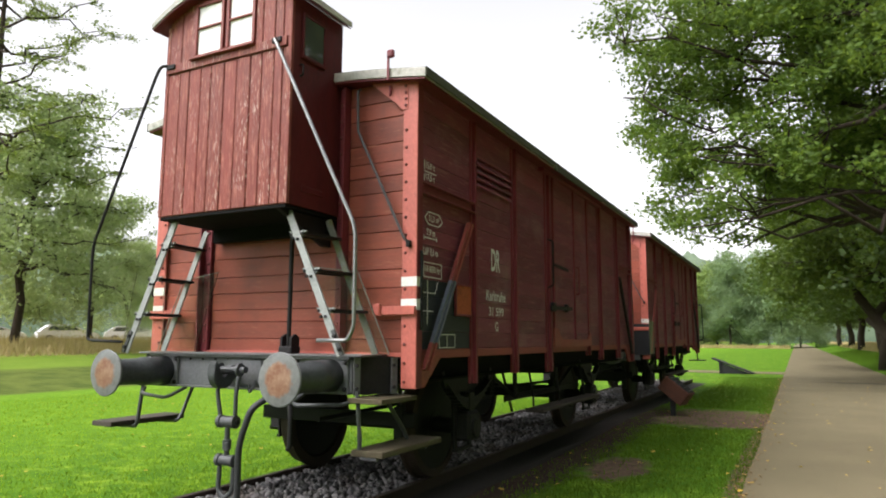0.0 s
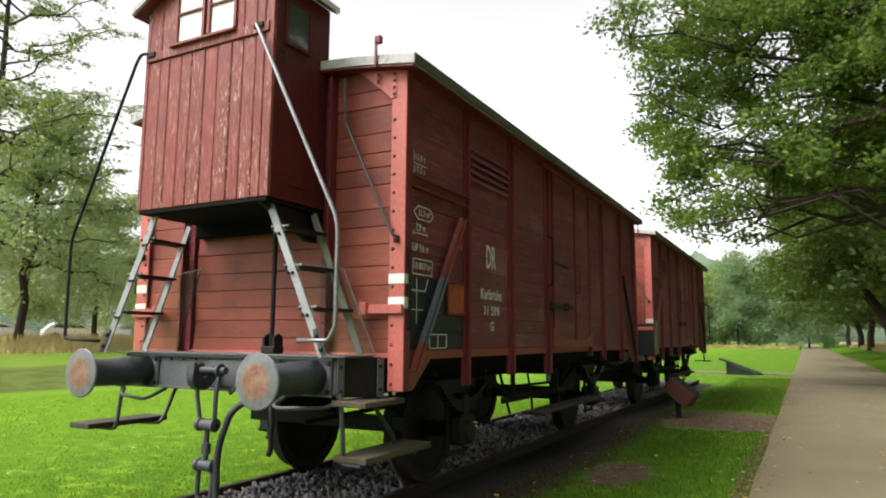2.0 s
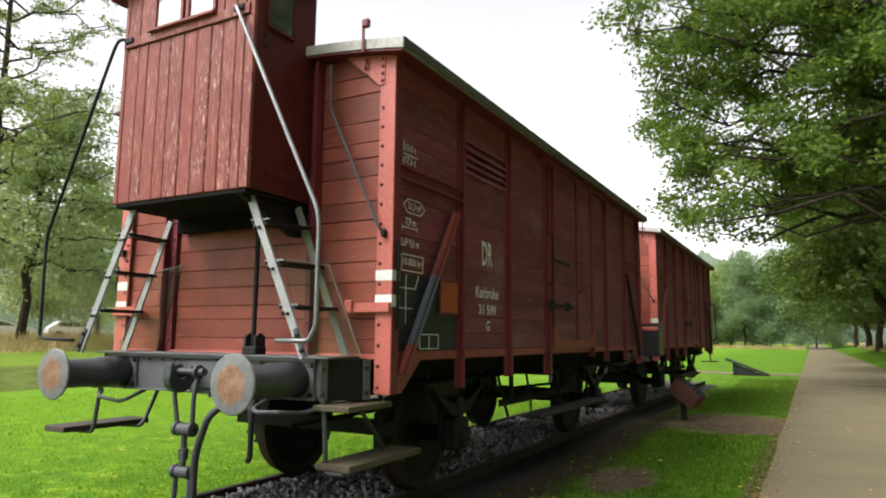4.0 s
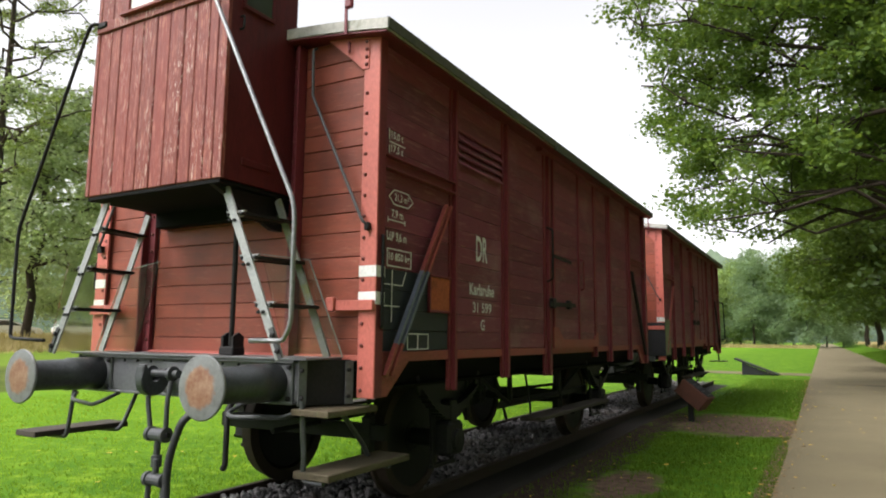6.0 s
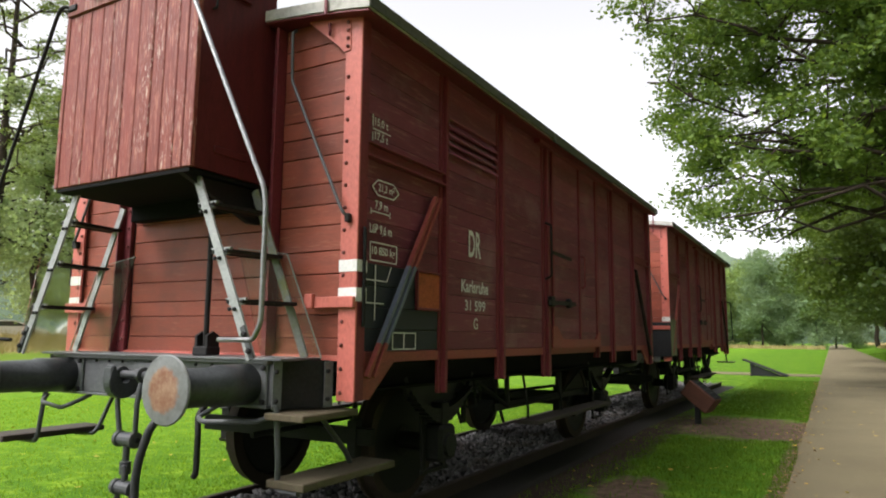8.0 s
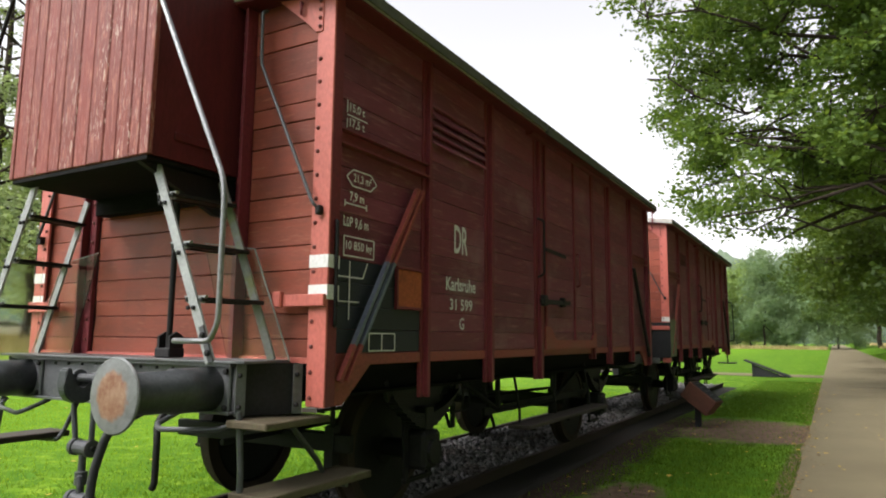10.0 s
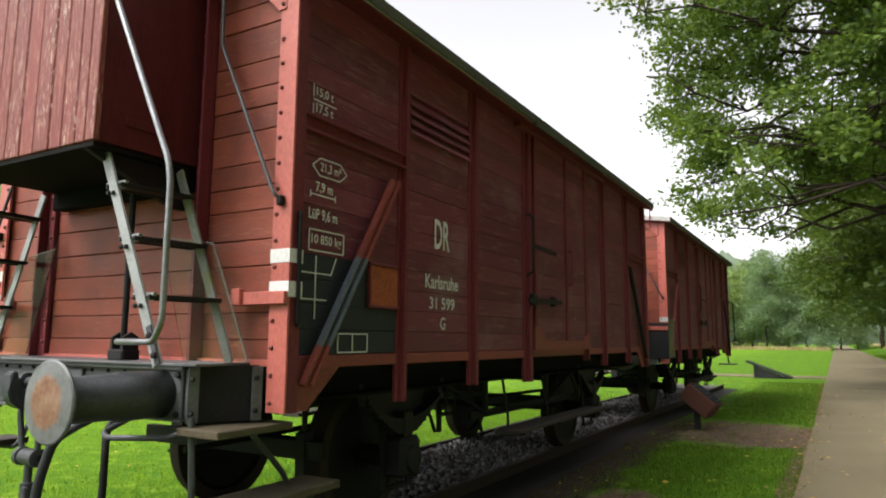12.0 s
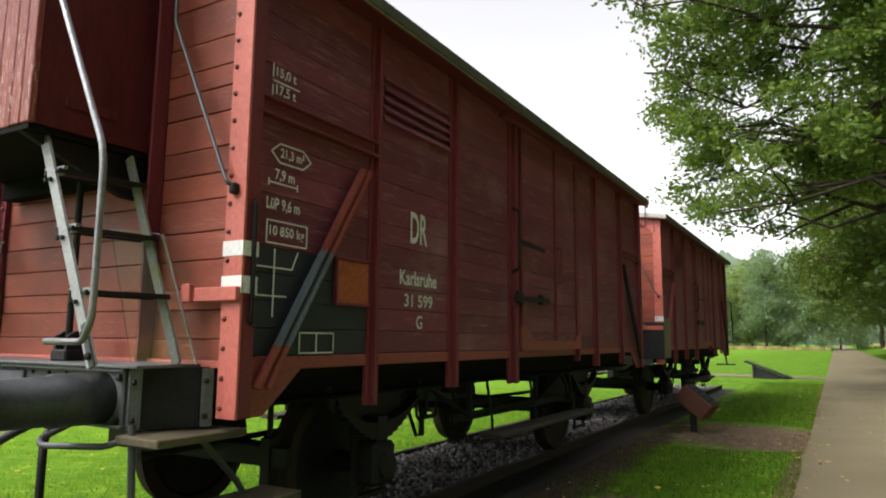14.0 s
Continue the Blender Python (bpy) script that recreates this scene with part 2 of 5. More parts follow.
# lawn with bare soil patches, and the dry verges along its borders
m, n, l, p = nodes_of("lawn")
v = coords(n, l, (1, 1, 1), False)
g = mix(n, l, ramp(n, l, noise_tex(n, l, v, 0.35, 5), 0.3, 0.7), (0.118, 0.245, 0.012), (0.215, 0.375, 0.020))
g = mix(n, l, ramp(n, l, noise_tex(n, l, v, 1.6, 6, 0.7), 0.35, 0.7), mix(n, l, 0.75, g, (0.068, 0.165, 0.005)), g)
g = mix(n, l, ramp(n, l, noise_tex(n, l, v, 1.3, 8, 0.75), 0.44, 0.60, (0, 0, 0, 1), (0.65, 0.65, 0.65, 1)), g, (0.055, 0.150, 0.014))
g = mix(n, l, ramp(n, l, noise_tex(n, l, v, 5.0, 7, 0.7), 0.42, 0.60, (0, 0, 0, 1), (0.8, 0.8, 0.8, 1)), g, (0.060, 0.155, 0.012))
g = mix(n, l, ramp(n, l, noise_tex(n, l, v, 28, 6), 0.3, 0.8), mix(n, l, 0.5, g, (0.05, 0.12, 0.012)), g)
g = mix(n, l, ramp(n, l, noise_tex(n, l, v, 3.2, 8, 0.75), 0.52, 0.68), g, mix(n, l, 0.6, g, (0.30, 0.42, 0.04)))


def spot(x, y, rx, ry, soft=0.35):
    """1 inside a ragged ellipse on the ground, 0 outside (in the material being built)."""
    mp = n.new("ShaderNodeMapping")
    mp.inputs["Location"].default_value = (-x / rx, -y / ry, 0)
    mp.inputs["Scale"].default_value = (1 / rx, 1 / ry, 0)
    tc = n.new("ShaderNodeTexCoord")
    l.new(tc.outputs["Object"], mp.inputs[0])
    ln = n.new("ShaderNodeVectorMath")
    ln.operation = "LENGTH"
    l.new(mp.outputs[0], ln.inputs[0])
    ad = n.new("ShaderNodeMath")
    ad.operation, ad.inputs[1].default_value = "MULTIPLY_ADD", 1.7
    l.new(noise_tex(n, l, v, 2.2, 8, 0.7), ad.inputs[0])
    l.new(ln.outputs["Value"], ad.inputs[2])
    mr = n.new("ShaderNodeMapRange")
    mr.inputs[1].default_value, mr.inputs[2].default_value, mr.inputs[3].default_value, mr.inputs[4].default_value = 1.55, 1.55 + soft, 1, 0
    l.new(ad.outputs[0], mr.inputs[0])
    return mr.outputs[0]


soil = mix(n, l, ramp(n, l, noise_tex(n, l, v, 9, 6), 0.3, 0.7), (0.07, 0.048, 0.034), (0.20, 0.140, 0.098))
# long strip beside the rail: soil with shadow of wagon and trees painted in
for x, y, rx, ry in ((2.7, 9.9, 2.3, 1.75), (2.05, 3.8, 0.42, 0.85), (1.35, 4.0, 0.45, 9.0), (3.45, 4.0, 0.15, 6.0)):
    g = mix(n, l, spot(x, y, rx, ry), g, soil if rx != 0.45 else mix(n, l, 0.75, soil, (0.02, 0.015, 0.012)))
sx = n.new("ShaderNodeSeparateXYZ")
l.new(v, sx.inputs[0])
wv = n.new("ShaderNodeMath")
wv.operation, wv.inputs[1].default_value = "MULTIPLY_ADD", 3.0
l.new(noise_tex(n, l, v, 0.3, 4), wv.inputs[0])
l.new(sx.outputs[0], wv.inputs[2])
mr = n.new("ShaderNodeMapRange")
mr.inputs[1].default_value, mr.inputs[2].default_value, mr.inputs[3].default_value, mr.inputs[4].default_value = -6.5, -1.0, 0, 1
l.new(wv.outputs[0], mr.inputs[0])
g_far = mix(n, l, 0.30, g, (0.19, 0.35, 0.022))
g = mix(n, l, mr.outputs[0], g_far, g)
olive = mix(n, l, ramp(n, l, noise_tex(n, l, v, 1.2, 6), 0.3, 0.7), (0.055, 0.085, 0.018), (0.125, 0.155, 0.035))
for near, far in ((-14.2, -15.2), (-20.5, -21.5)):
    mr = n.new("ShaderNodeMapRange")
    mr.inputs[1].default_value, mr.inputs[2].default_value, mr.inputs[3].default_value, mr.inputs[4].default_value = near, far, 0, 1
    l.new(wv.outputs[0], mr.inputs[0])
    g = mix(n, l, mr.outputs[0], g, olive if near > -20 else mix(n, l, 0.6, olive, (0.17, 0.28, 0.03)))
dry = mix(n, l, ramp(n, l, noise_tex(n, l, v, 2.0, 6), 0.3, 0.7), (0.24, 0.18, 0.07), (0.42, 0.33, 0.14))
mr = n.new("ShaderNodeMapRange")
mr.inputs[1].default_value, mr.inputs[2].default_value, mr.inputs[3].default_value, mr.inputs[4].default_value = -25, -27, 0, 1
l.new(wv.outputs[0], mr.inputs[0])
g = mix(n, l, mr.outputs[0], g, dry)
mr = n.new("ShaderNodeMapRange")
mr.inputs[1].default_value, mr.inputs[2].default_value, mr.inputs[3].default_value, mr.inputs[4].default_value = 12.5, 14.0, 0, 1
l.new(wv.outputs[0], mr.inputs[0])
g = mix(n, l, mr.outputs[0], g, dry)
l.new(g, p.inputs["Base Color"])
p.inputs["Roughness"].default_value = 0.9
p.inputs["Specular IOR Level"].default_value = 0.05
b = n.new("ShaderNodeBump")
b.inputs["Strength"].default_value, b.inputs["Distance"].default_value = 0.6, 0.04
l.new(noise_tex(n, l, v, 14, 8, 0.7), b.inputs["Height"])
l.new(b.outputs[0], p.inputs["Normal"])
M["lawn"] = m

# path: fine beige gravel bound in asphalt
m, n, l, p = nodes_of("gravel_path")
v = coords(n, l, (1, 1, 1), False)
g = mix(n, l, ramp(n, l, noise_tex(n, l, v, 0.5, 5), 0.3, 0.7), (0.150, 0.129, 0.073), (0.212, 0.182, 0.106))
g = mix(n, l, ramp(n, l, noise_tex(n, l, v, 90, 4), 0.35, 0.7), mix(n, l, 0.35, g, (0.09, 0.075, 0.06)), g)
vo = n.new("ShaderNodeTexVoronoi")
vo.inputs["Scale"].default_value = 160
l.new(v, vo.inputs["Vector"])
g = mix(n, l, ramp(n, l, vo.outputs["Distance"], 0.1, 0.4, (0.35, 0.35, 0.35, 1), (0, 0, 0, 1)), g, (0.40, 0.33, 0.23))
g = mix(n, l, spot(6.4, 23.6, 1.9, 0.40, 0.5), g, (0.085, 0.072, 0.048))
l.new(g, p.inputs["Base Color"])
p.inputs["Roughness"].default_value = 0.85
p.inputs["Specular IOR Level"].default_value = 0.15
b = n.new("ShaderNodeBump")
b.inputs["Strength"].default_value, b.inputs["Distance"].default_value = 0.4, 0.008
l.new(vo.outputs["Distance"], b.inputs["Height"])
l.new(b.outputs[0], p.inputs["Normal"])
M["path"] = m

# far woods: a plain distant backdrop that glows, with mist painted in
m, n, l, p = nodes_of("glowing_painted_mist_woods")
v = coords(n, l, (1, 1, 0.8), False)
sx = n.new("ShaderNodeSeparateXYZ")
l.new(v, sx.inputs[0])
# paler with height: the mist is put into the colour
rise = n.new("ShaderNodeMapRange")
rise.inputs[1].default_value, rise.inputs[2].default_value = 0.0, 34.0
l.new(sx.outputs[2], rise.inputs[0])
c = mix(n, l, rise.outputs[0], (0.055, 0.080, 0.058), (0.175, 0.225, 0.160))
tree_mass = ramp(n, l, noise_tex(n, l, coords(n, l, (0.07, 0.07, 0.10), False), 1.0, 4), 0.38, 0.62)
c = mix(n, l, tree_mass, mix(n, l, 0.45, c, (0.045, 0.066, 0.046)), mix(n, l, 0.30, c, (0.17, 0.23, 0.12)))
tufts = ramp(n, l, noise_tex(n, l, coords(n, l, (0.5, 0.5, 0.6), False), 1.0, 8, 0.7), 0.35, 0.7)
c = mix(n, l, tufts, mix(n, l, 0.25, c, (0.05, 0.072, 0.05)), c)
# pale trunks low down among the dark
stems = ramp(n, l, noise_tex(n, l, coords(n, l, (0.9, 0.9, 0.02), False), 1.0, 3), 0.60, 0.68)
low = n.new("ShaderNodeMapRange")
low.inputs[1].default_value, low.inputs[2].default_value, low.inputs[3].default_value, low.inputs[4].default_value = 6.0, 15.0, 0.5, 0.0
l.new(sx.outputs[2], low.inputs[0])
c = mix(n, l, mix(n, l, 1.0, stems, low.outputs[0], "MULTIPLY"), c, (0.13, 0.15, 0.12))
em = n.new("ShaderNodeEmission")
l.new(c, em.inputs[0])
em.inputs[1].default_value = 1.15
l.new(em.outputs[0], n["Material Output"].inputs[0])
M["backdrop"] = m


# ---- shape helpers ----
def mesh_of(name, bm, material, smooth=False):
    me = bpy.data.meshes.new(name)
    bmesh.ops.recalc_face_normals(bm, faces=bm.faces)
    bm.to_mesh(me)
    bm.free()
    me.materials.append(material)
    if smooth:
        for f in me.polygons:
            f.use_smooth = True
    return me


def part(name, bm, material, parent, label="", at=None, smooth=False):
    me = bm if isinstance(bm, bpy.types.Mesh) else mesh_of(name, bm, material, smooth)
    ob = new(name, me)
    ob.parent = parent
    if at:
        ob.location = at
    return tagged(ob, label)


def thing(name, at, label, category, group="", kind=""):
    ob = new(name)
    ob.empty_display_size = 0.1
    ob.location = at
    return tagged(ob, label, category, group, kind)


def box(a, b, bevel=0.0, bm=None):
    bm = bm or bmesh.new()
    made = bmesh.ops.create_cube(bm, size=1)["verts"]
    for v in made:
        v.co = [a[i] + (v.co[i] + 0.5) * (b[i] - a[i]) for i in range(3)]
    if bevel:
        edges = list({e for v in made for e in v.link_edges})
        bmesh.ops.bevel(bm, geom=edges, offset=bevel, segments=1, affect="EDGES")
    return bm


slabs = {}


def slab(size, material, bevel=0.006):
    """A bevelled board of that size about its middle; alike boards share one mesh."""
    key = (tuple(round(c, 3) for c in size), material.name)
    if key not in slabs:
        h = [c / 2 for c in size]
        slabs[key] = mesh_of("board", box([-c for c in h], h, bevel), material)
    return slabs[key]


def rod(points, r, sides=10, bm=None, ends=True, taper=None):
    """A round bar swept along points."""
    bm = bm or bmesh.new()
    pts = [Vector(q) for q in points]
    up, rings = None, []
    for i, q in enumerate(pts):
        d = (pts[min(i + 1, len(pts) - 1)] - pts[max(i - 1, 0)]).normalized()
        up = d.orthogonal().normalized() if up is None else (up - d * up.dot(d)).normalized()
        side = d.cross(up)
        rr = taper[i] if taper else r
        rings.append([bm.verts.new(q + (up * math.cos(a) + side * math.sin(a)) * rr) for a in [k * math.tau / sides for k in range(sides)]])
    for a, b in zip(rings, rings[1:]):
        for k in range(sides):
            bm.faces.new((a[k], a[(k + 1) % sides], b[(k + 1) % sides], b[k]))
    if ends:
        bm.faces.new(rings[0])
        bm.faces.new(rings[-1][::-1])
    return bm


def bent(points, radius=0.06, steps=5):
    """Points with their corners rounded."""
    out = [Vector(points[0])]
    for a, b, c in zip(points, points[1:], points[2:]):
        a, b, c = Vector(a), Vector(b), Vector(c)
        r = min(radius, (a - b).length * 0.45, (c - b).length * 0.45)
        p0, p1 = b + (a - b).normalized() * r, b + (c - b).normalized() * r
        for k in range(steps + 1):
            t = k / steps
            out.append((1 - t) ** 2 * p0 + 2 * t * (1 - t) * b + t * t * p1)
    return out + [Vector(points[-1])]


def lathe(profile, centre, axis="y", sides=32, bm=None, hollow=False):
    """A turned shape: profile of (along, radius) about an axis."""
    bm = bm or bmesh.new()
    rings = []
    for d, r in profile:
        ring = []
        for k in range(sides):
            a = k * math.tau / sides
            u, w = r * math.cos(a), r * math.sin(a)
            q = {"y": (u, d, w), "x": (d, u, w), "z": (u, w, d)}[axis]
            ring.append(bm.verts.new(Vector(centre) + Vector(q)))
        rings.append(ring)
    for a, b in zip(rings, rings[1:] + (rings[:1] if hollow else [])):
        for k in range(sides):
            bm.faces.new((a[k], a[(k + 1) % sides], b[(k + 1) % sides], b[k]))
    if not hollow:
        bm.faces.new(rings[0])
        bm.faces.new(rings[-1][::-1])
    return bm


def prism(outline, axis, a, b, bm=None):
    """A flat outline given thickness from a to b along an axis."""
    bm = bm or bmesh.new()
    put = {"x": lambda d, u, w: (d, u, w), "y": lambda d, u, w: (u, d, w), "z": lambda d, u, w: (u, w, d)}[axis]
    lo, hi = [bm.verts.new(put(a, *q)) for q in outline], [bm.verts.new(put(b, *q)) for q in outline]
    bm.faces.new(lo)
    bm.faces.new(hi[::-1])
    for k in range(len(outline)):
        j = (k + 1) % len(outline)
        bm.faces.new((lo[k], lo[j], hi[j], hi[k]))
    return bm


def bar(p, q, width, depth, across, bm=None):
    """A flat bar from p to q, with its width along across."""
    bm = bm or bmesh.new()
    p, q = Vector(p), Vector(q)
    d = (q - p).normalized()
    w = Vector(across)
    w = (w - d * w.dot(d)).normalized()
    t = d.cross(w)
    ring = lambda c: [bm.verts.new(c + w * i * width / 2 + t * j * depth / 2) for i, j in ((-1, -1), (1, -1), (1, 1), (-1, 1))]
    a, b = ring(p), ring(q)
    bm.faces.new(a)
    bm.faces.new(b[::-1])
    for k in range(4):
        bm.faces.new((a[k], a[(k + 1) % 4], b[(k + 1) % 4], b[k]))
    return bm


rivet_mesh = mesh_of("rivet", lathe([(-0.014, 0.004), (-0.010, 0.011), (0.0, 0.014)], (0, 0, 0), "y", 8), surface("dark_rivet", (0.14, 0.035, 0.03), 0.5, vary=0))
bolt_mesh = mesh_of("bolt", lathe([(-0.020, 0.006), (-0.016, 0.016), (0.0, 0.018)], (0, 0, 0), "y", 8), M["black"])


# ---- the freight wagon ----
LENGTH, SIDE, POST = 7.95, 1.43, 1.49
ROW = 0.1425
SIDE_ROWS = [(1.24 + i * ROW, min(1.24 + (i + 1) * ROW, 3.44)) for i in range(16) if 1.24 + i * ROW < 3.40]
END_JOINTS = [1.20, 1.32, 1.47, 1.58, 1.73, 1.88, 2.05, 2.19, 2.33, 2.52, 2.66, 2.78, 2.94, 3.16, 3.30, 3.47]
PILLARS = [(1.09, 1.21, 0.92), (2.13, 2.28, 0.97), (3.24, 3.44, 0.94), (5.02, 5.14, 1.10), (5.73, 5.88, 1.02), (6.86, 7.02, 1.02)]


def roof_z(x, half, eave, rise):
    return eave + rise * (1 - (x / half) ** 2)


def arched_roof(half, y0, y1, eave, rise, thick):
    bm = bmesh.new()
    steps = 20
    rows = []
    for y in (y0, y1):
        top = [bm.verts.new((half * (2 * k / steps - 1), y, roof_z(half * (2 * k / steps - 1), half, eave, rise))) for k in range(steps + 1)]
        low = [bm.verts.new((v.co.x, y, v.co.z - thick)) for v in top]
        rows.append((top, low))
    (ta, la), (tb, lb) = rows
    for k in range(steps):
        bm.faces.new((ta[k], ta[k + 1], tb[k + 1], tb[k]))
        bm.faces.new((la[k], lb[k], lb[k + 1], la[k + 1]))
        bm.faces.new((ta[k], la[k], la[k + 1], ta[k + 1]))
        bm.faces.new((tb[k], tb[k + 1], lb[k + 1], lb[k]))
    for k in (0, steps):
        bm.faces.new((ta[k], tb[k], lb[k], la[k]))
    return bm


def lettering(words, y0, y1, z0, z1, parent, x=SIDE + 0.012):
    """Painted letters on the wagon's side, fitted to a box."""
    curve = bpy.data.curves.new("lettering", "FONT")
    curve.body, curve.extrude, curve.resolution_u = words, 0.0, 3
    curve.offset = 0.018
    ob = bpy.data.objects.new("lettering", curve)
    scene.collection.objects.link(ob)
    me = bpy.data.meshes.new_from_object(ob.evaluated_get(bpy.context.evaluated_depsgraph_get()))
    bpy.data.objects.remove(ob)
    co = np.array([v.co[:] for v in me.vertices])
    lo, hi = co.min(0), co.max(0)
    for v in me.vertices:
        u, w = (v.co.x - lo[0]) / (hi[0] - lo[0]), (v.co.y - lo[1]) / (hi[1] - lo[1])
        v.co = (x, y0 + u * (y1 - y0), z0 + w * (z1 - z0))
    me.materials.clear()
    me.materials.append(M["letter"])
    return part("lettering", me, None, parent, "grey-white painted lettering")


def line(p, q, parent, w=0.008, x=SIDE + 0.012):
    part("painted_line", bar((x, *p), (x, *q), w, 0.003, (0, q[1] - p[1] or 0.001, -(q[0] - p[0]) or 0.001)), M["letter"], parent)


def plank(name, parent, material, x0, x1, y0, y1, z0, z1, gap=0.004, edge=0.0045):
    size = (abs(x1 - x0), abs(y1 - y0) - (gap if abs(y1 - y0) > abs(x1 - x0) else 0), z1 - z0 - gap)
    part(name, slab(size, material, edge), None, parent, at=((x0 + x1) / 2, (y0 + y1) / 2 + random.uniform(-0.002, 0.002), (z0 + z1) / 2))


def side_wall(w, detailed):
    wall = part("side_wall", box((SIDE - 0.06, 0.02, 1.18), (SIDE - 0.028, LENGTH - 0.02, 3.45)), M["pillar"], w, "red-brown boarded side wall with steel pillars")
    bays = [(0.09, 1.09), (1.21, 2.13), (2.28, 3.24), (5.14, 5.73), (5.88, 6.86), (7.02, 7.86)]
    for b, (y0, y1) in enumerate(bays):
        for z0, z1 in SIDE_ROWS:
            if b == 1 and 2.77 < z0 and z0 < 2.98:
                continue
            black = detailed and b == 0 and z1 < 1.82
            plank("plank", wall, M["black_paint"] if black else M["side_plank"], SIDE - 0.028, SIDE + random.choice((0, 0, 0.002)), y0, y1, z0, z1, 0.002, 0.003)
    # ventilation louvres
    louvre = part("louvre", box((SIDE - 0.028, 1.22, 2.80), (SIDE - 0.022, 2.12, 3.09)), M["pillar"], w, "dark red slatted ventilation louvre")
    slat = mesh_of("slat", prism([(-0.025, 0.045), (0.028, -0.035), (0.028, -0.048), (-0.025, 0.030)], "y", -0.45, 0.45), M["side_plank"])
    for z in (2.835, 2.905, 2.975, 3.045):
        part("slat", slat, None, louvre, at=(SIDE, 1.67, z))
    part("louvre_edge", box((SIDE - 0.02, 1.23, 3.085), (SIDE + 0.014, 2.11, 3.105), 0.003), M["side_plank"], louvre)
    for y0, y1, low in PILLARS:
        wide = y1 - y0
        bm = box((SIDE - 0.02, y0, low), (SIDE + 0.012, y1, 3.45), 0.004)
        box((SIDE + 0.008, y0 + wide * 0.34, low), (SIDE + 0.048, y0 + wide * 0.66, 3.44), 0.004, bm)
        part("pillar", bm, M["pillar"], w)
    part("sill", box((SIDE - 0.05, 0.1, 1.165), (SIDE + 0.006, LENGTH - 0.1, 1.236), 0.004), M["sill"], w, "red steel sill under the side boards")
    for y0, y1 in ((0.05, 1.12), (6.95, 7.9)):
        bm = box((SIDE, y0, 2.500), (SIDE + 0.058, y1, 2.516), 0.003)
        box((SIDE, y0, 2.516), (SIDE + 0.016, y1, 2.592), 0, bm)
        box((SIDE, y0, 2.592), (SIDE + 0.050, y1, 2.606), 0.003, bm)
        part("stiffening_rail", bm, M["pillar"], w)
    # diagonal braces, one at each end of the side
    for flip in (False, True):
        f = (lambda y: LENGTH - y) if flip else (lambda y: y)
        p, q = Vector((SIDE + 0.045, f(0.155), 1.08)), Vector((SIDE + 0.045, f(0.985), 2.38))
        plain = "black" if flip else "sill"
        brace = part("brace", bar(p.lerp(q, 0.97), q, 0.05, 0.012, (0, 1, 0)), M[plain], w, "dark diagonal steel channel brace" if flip else "red diagonal steel channel brace")
        cut = [0.0, 0.16, 0.57, 1.0] if detailed and not flip else [0.0, 1.0]
        for k, (a, b) in enumerate(zip(cut, cut[1:])):
            part("web", bar(p.lerp(q, a), p.lerp(q, min(b, 0.97)), 0.05, 0.012, (0, 1, 0)), M["black_paint" if k == 1 else plain], brace)
            for s in (-0.035, 0.035):
                off = Vector((0.012, s, 0))
                part("flange", bar(p.lerp(q, a) + off, p.lerp(q, b) + off, 0.026, 0.034, (0, 1, 0)), M["blue_steel" if k == 1 else plain], brace)
        bm = prism([(f(0.0), 0.935), (f(0.22), 0.935), (f(0.50), 1.17), (f(0.0), 1.17)], "x", SIDE - 0.01, SIDE + 0.008)
        part("gusset_plate", bm, M["sill"], w)
    # the sliding door
    door = part("door", box((SIDE - 0.02, 3.44, 1.27), (SIDE + 0.018, 5.02, 3.36), 0.004), M["pillar"], w, "closed red-brown boarded sliding door")
    for z0, z1 in SIDE_ROWS[:-1]:
        plank("plank", door, M["side_plank"], SIDE + 0.012, SIDE + 0.032, 3.50, 5.00, z0 + 0.03, z1 + 0.03, 0.002, 0.003)
    for y in (3.47, 4.36, 5.02):
        part("door_strip", box((SIDE + 0.028, y - 0.025, 1.26), (SIDE + 0.052, y + 0.025, 3.36), 0.004), M["pillar"], door)
    bm = prism([(3.42, 1.23), (5.10, 1.23), (5.10, 1.40), (5.04, 1.42), (4.92, 1.325), (3.72, 1.325), (3.55, 1.46), (3.42, 1.46)], "x", SIDE + 0.034, SIDE + 0.056)
    part("door_shoe", bm, M["sill"], door, "worn red steel bottom rail")
    part("door_handle", rod(bent([(SIDE + 0.03, 4.40, 2.30), (SIDE + 0.09, 4.40, 2.30), (SIDE + 0.09, 4.40, 1.93), (SIDE + 0.03, 4.40, 1.93)], 0.03), 0.011), M["pillar"], door)
    part("hasp", bar((SIDE + 0.07, 3.40, 2.24), (SIDE + 0.07, 3.98, 2.22), 0.035, 0.014, (0, 0, 1)), M["black"], door)
    part("latch_bar", bar((SIDE + 0.085, 3.20, 1.70), (SIDE + 0.085, 4.05, 1.72), 0.045, 0.02, (0, 0, 1)), M["black"], door, "black iron latch bar")
    part("latch_block", box((SIDE + 0.05, 3.27, 1.66), (SIDE + 0.10, 3.38, 1.77), 0.01), M["black"], door)
    part("latch_staple", box((SIDE + 0.05, 3.82, 1.67), (SIDE + 0.10, 3.90, 1.77), 0.01), M["black"], door)
    part("door_bar", rod(bent([(SIDE + 0.02, 3.30, 2.55), (SIDE + 0.09, 3.30, 2.52), (SIDE + 0.09, 3.30, 1.98), (SIDE + 0.02, 3.30, 1.95)], 0.03), 0.012), M["black"], w, "black vertical grab bar")
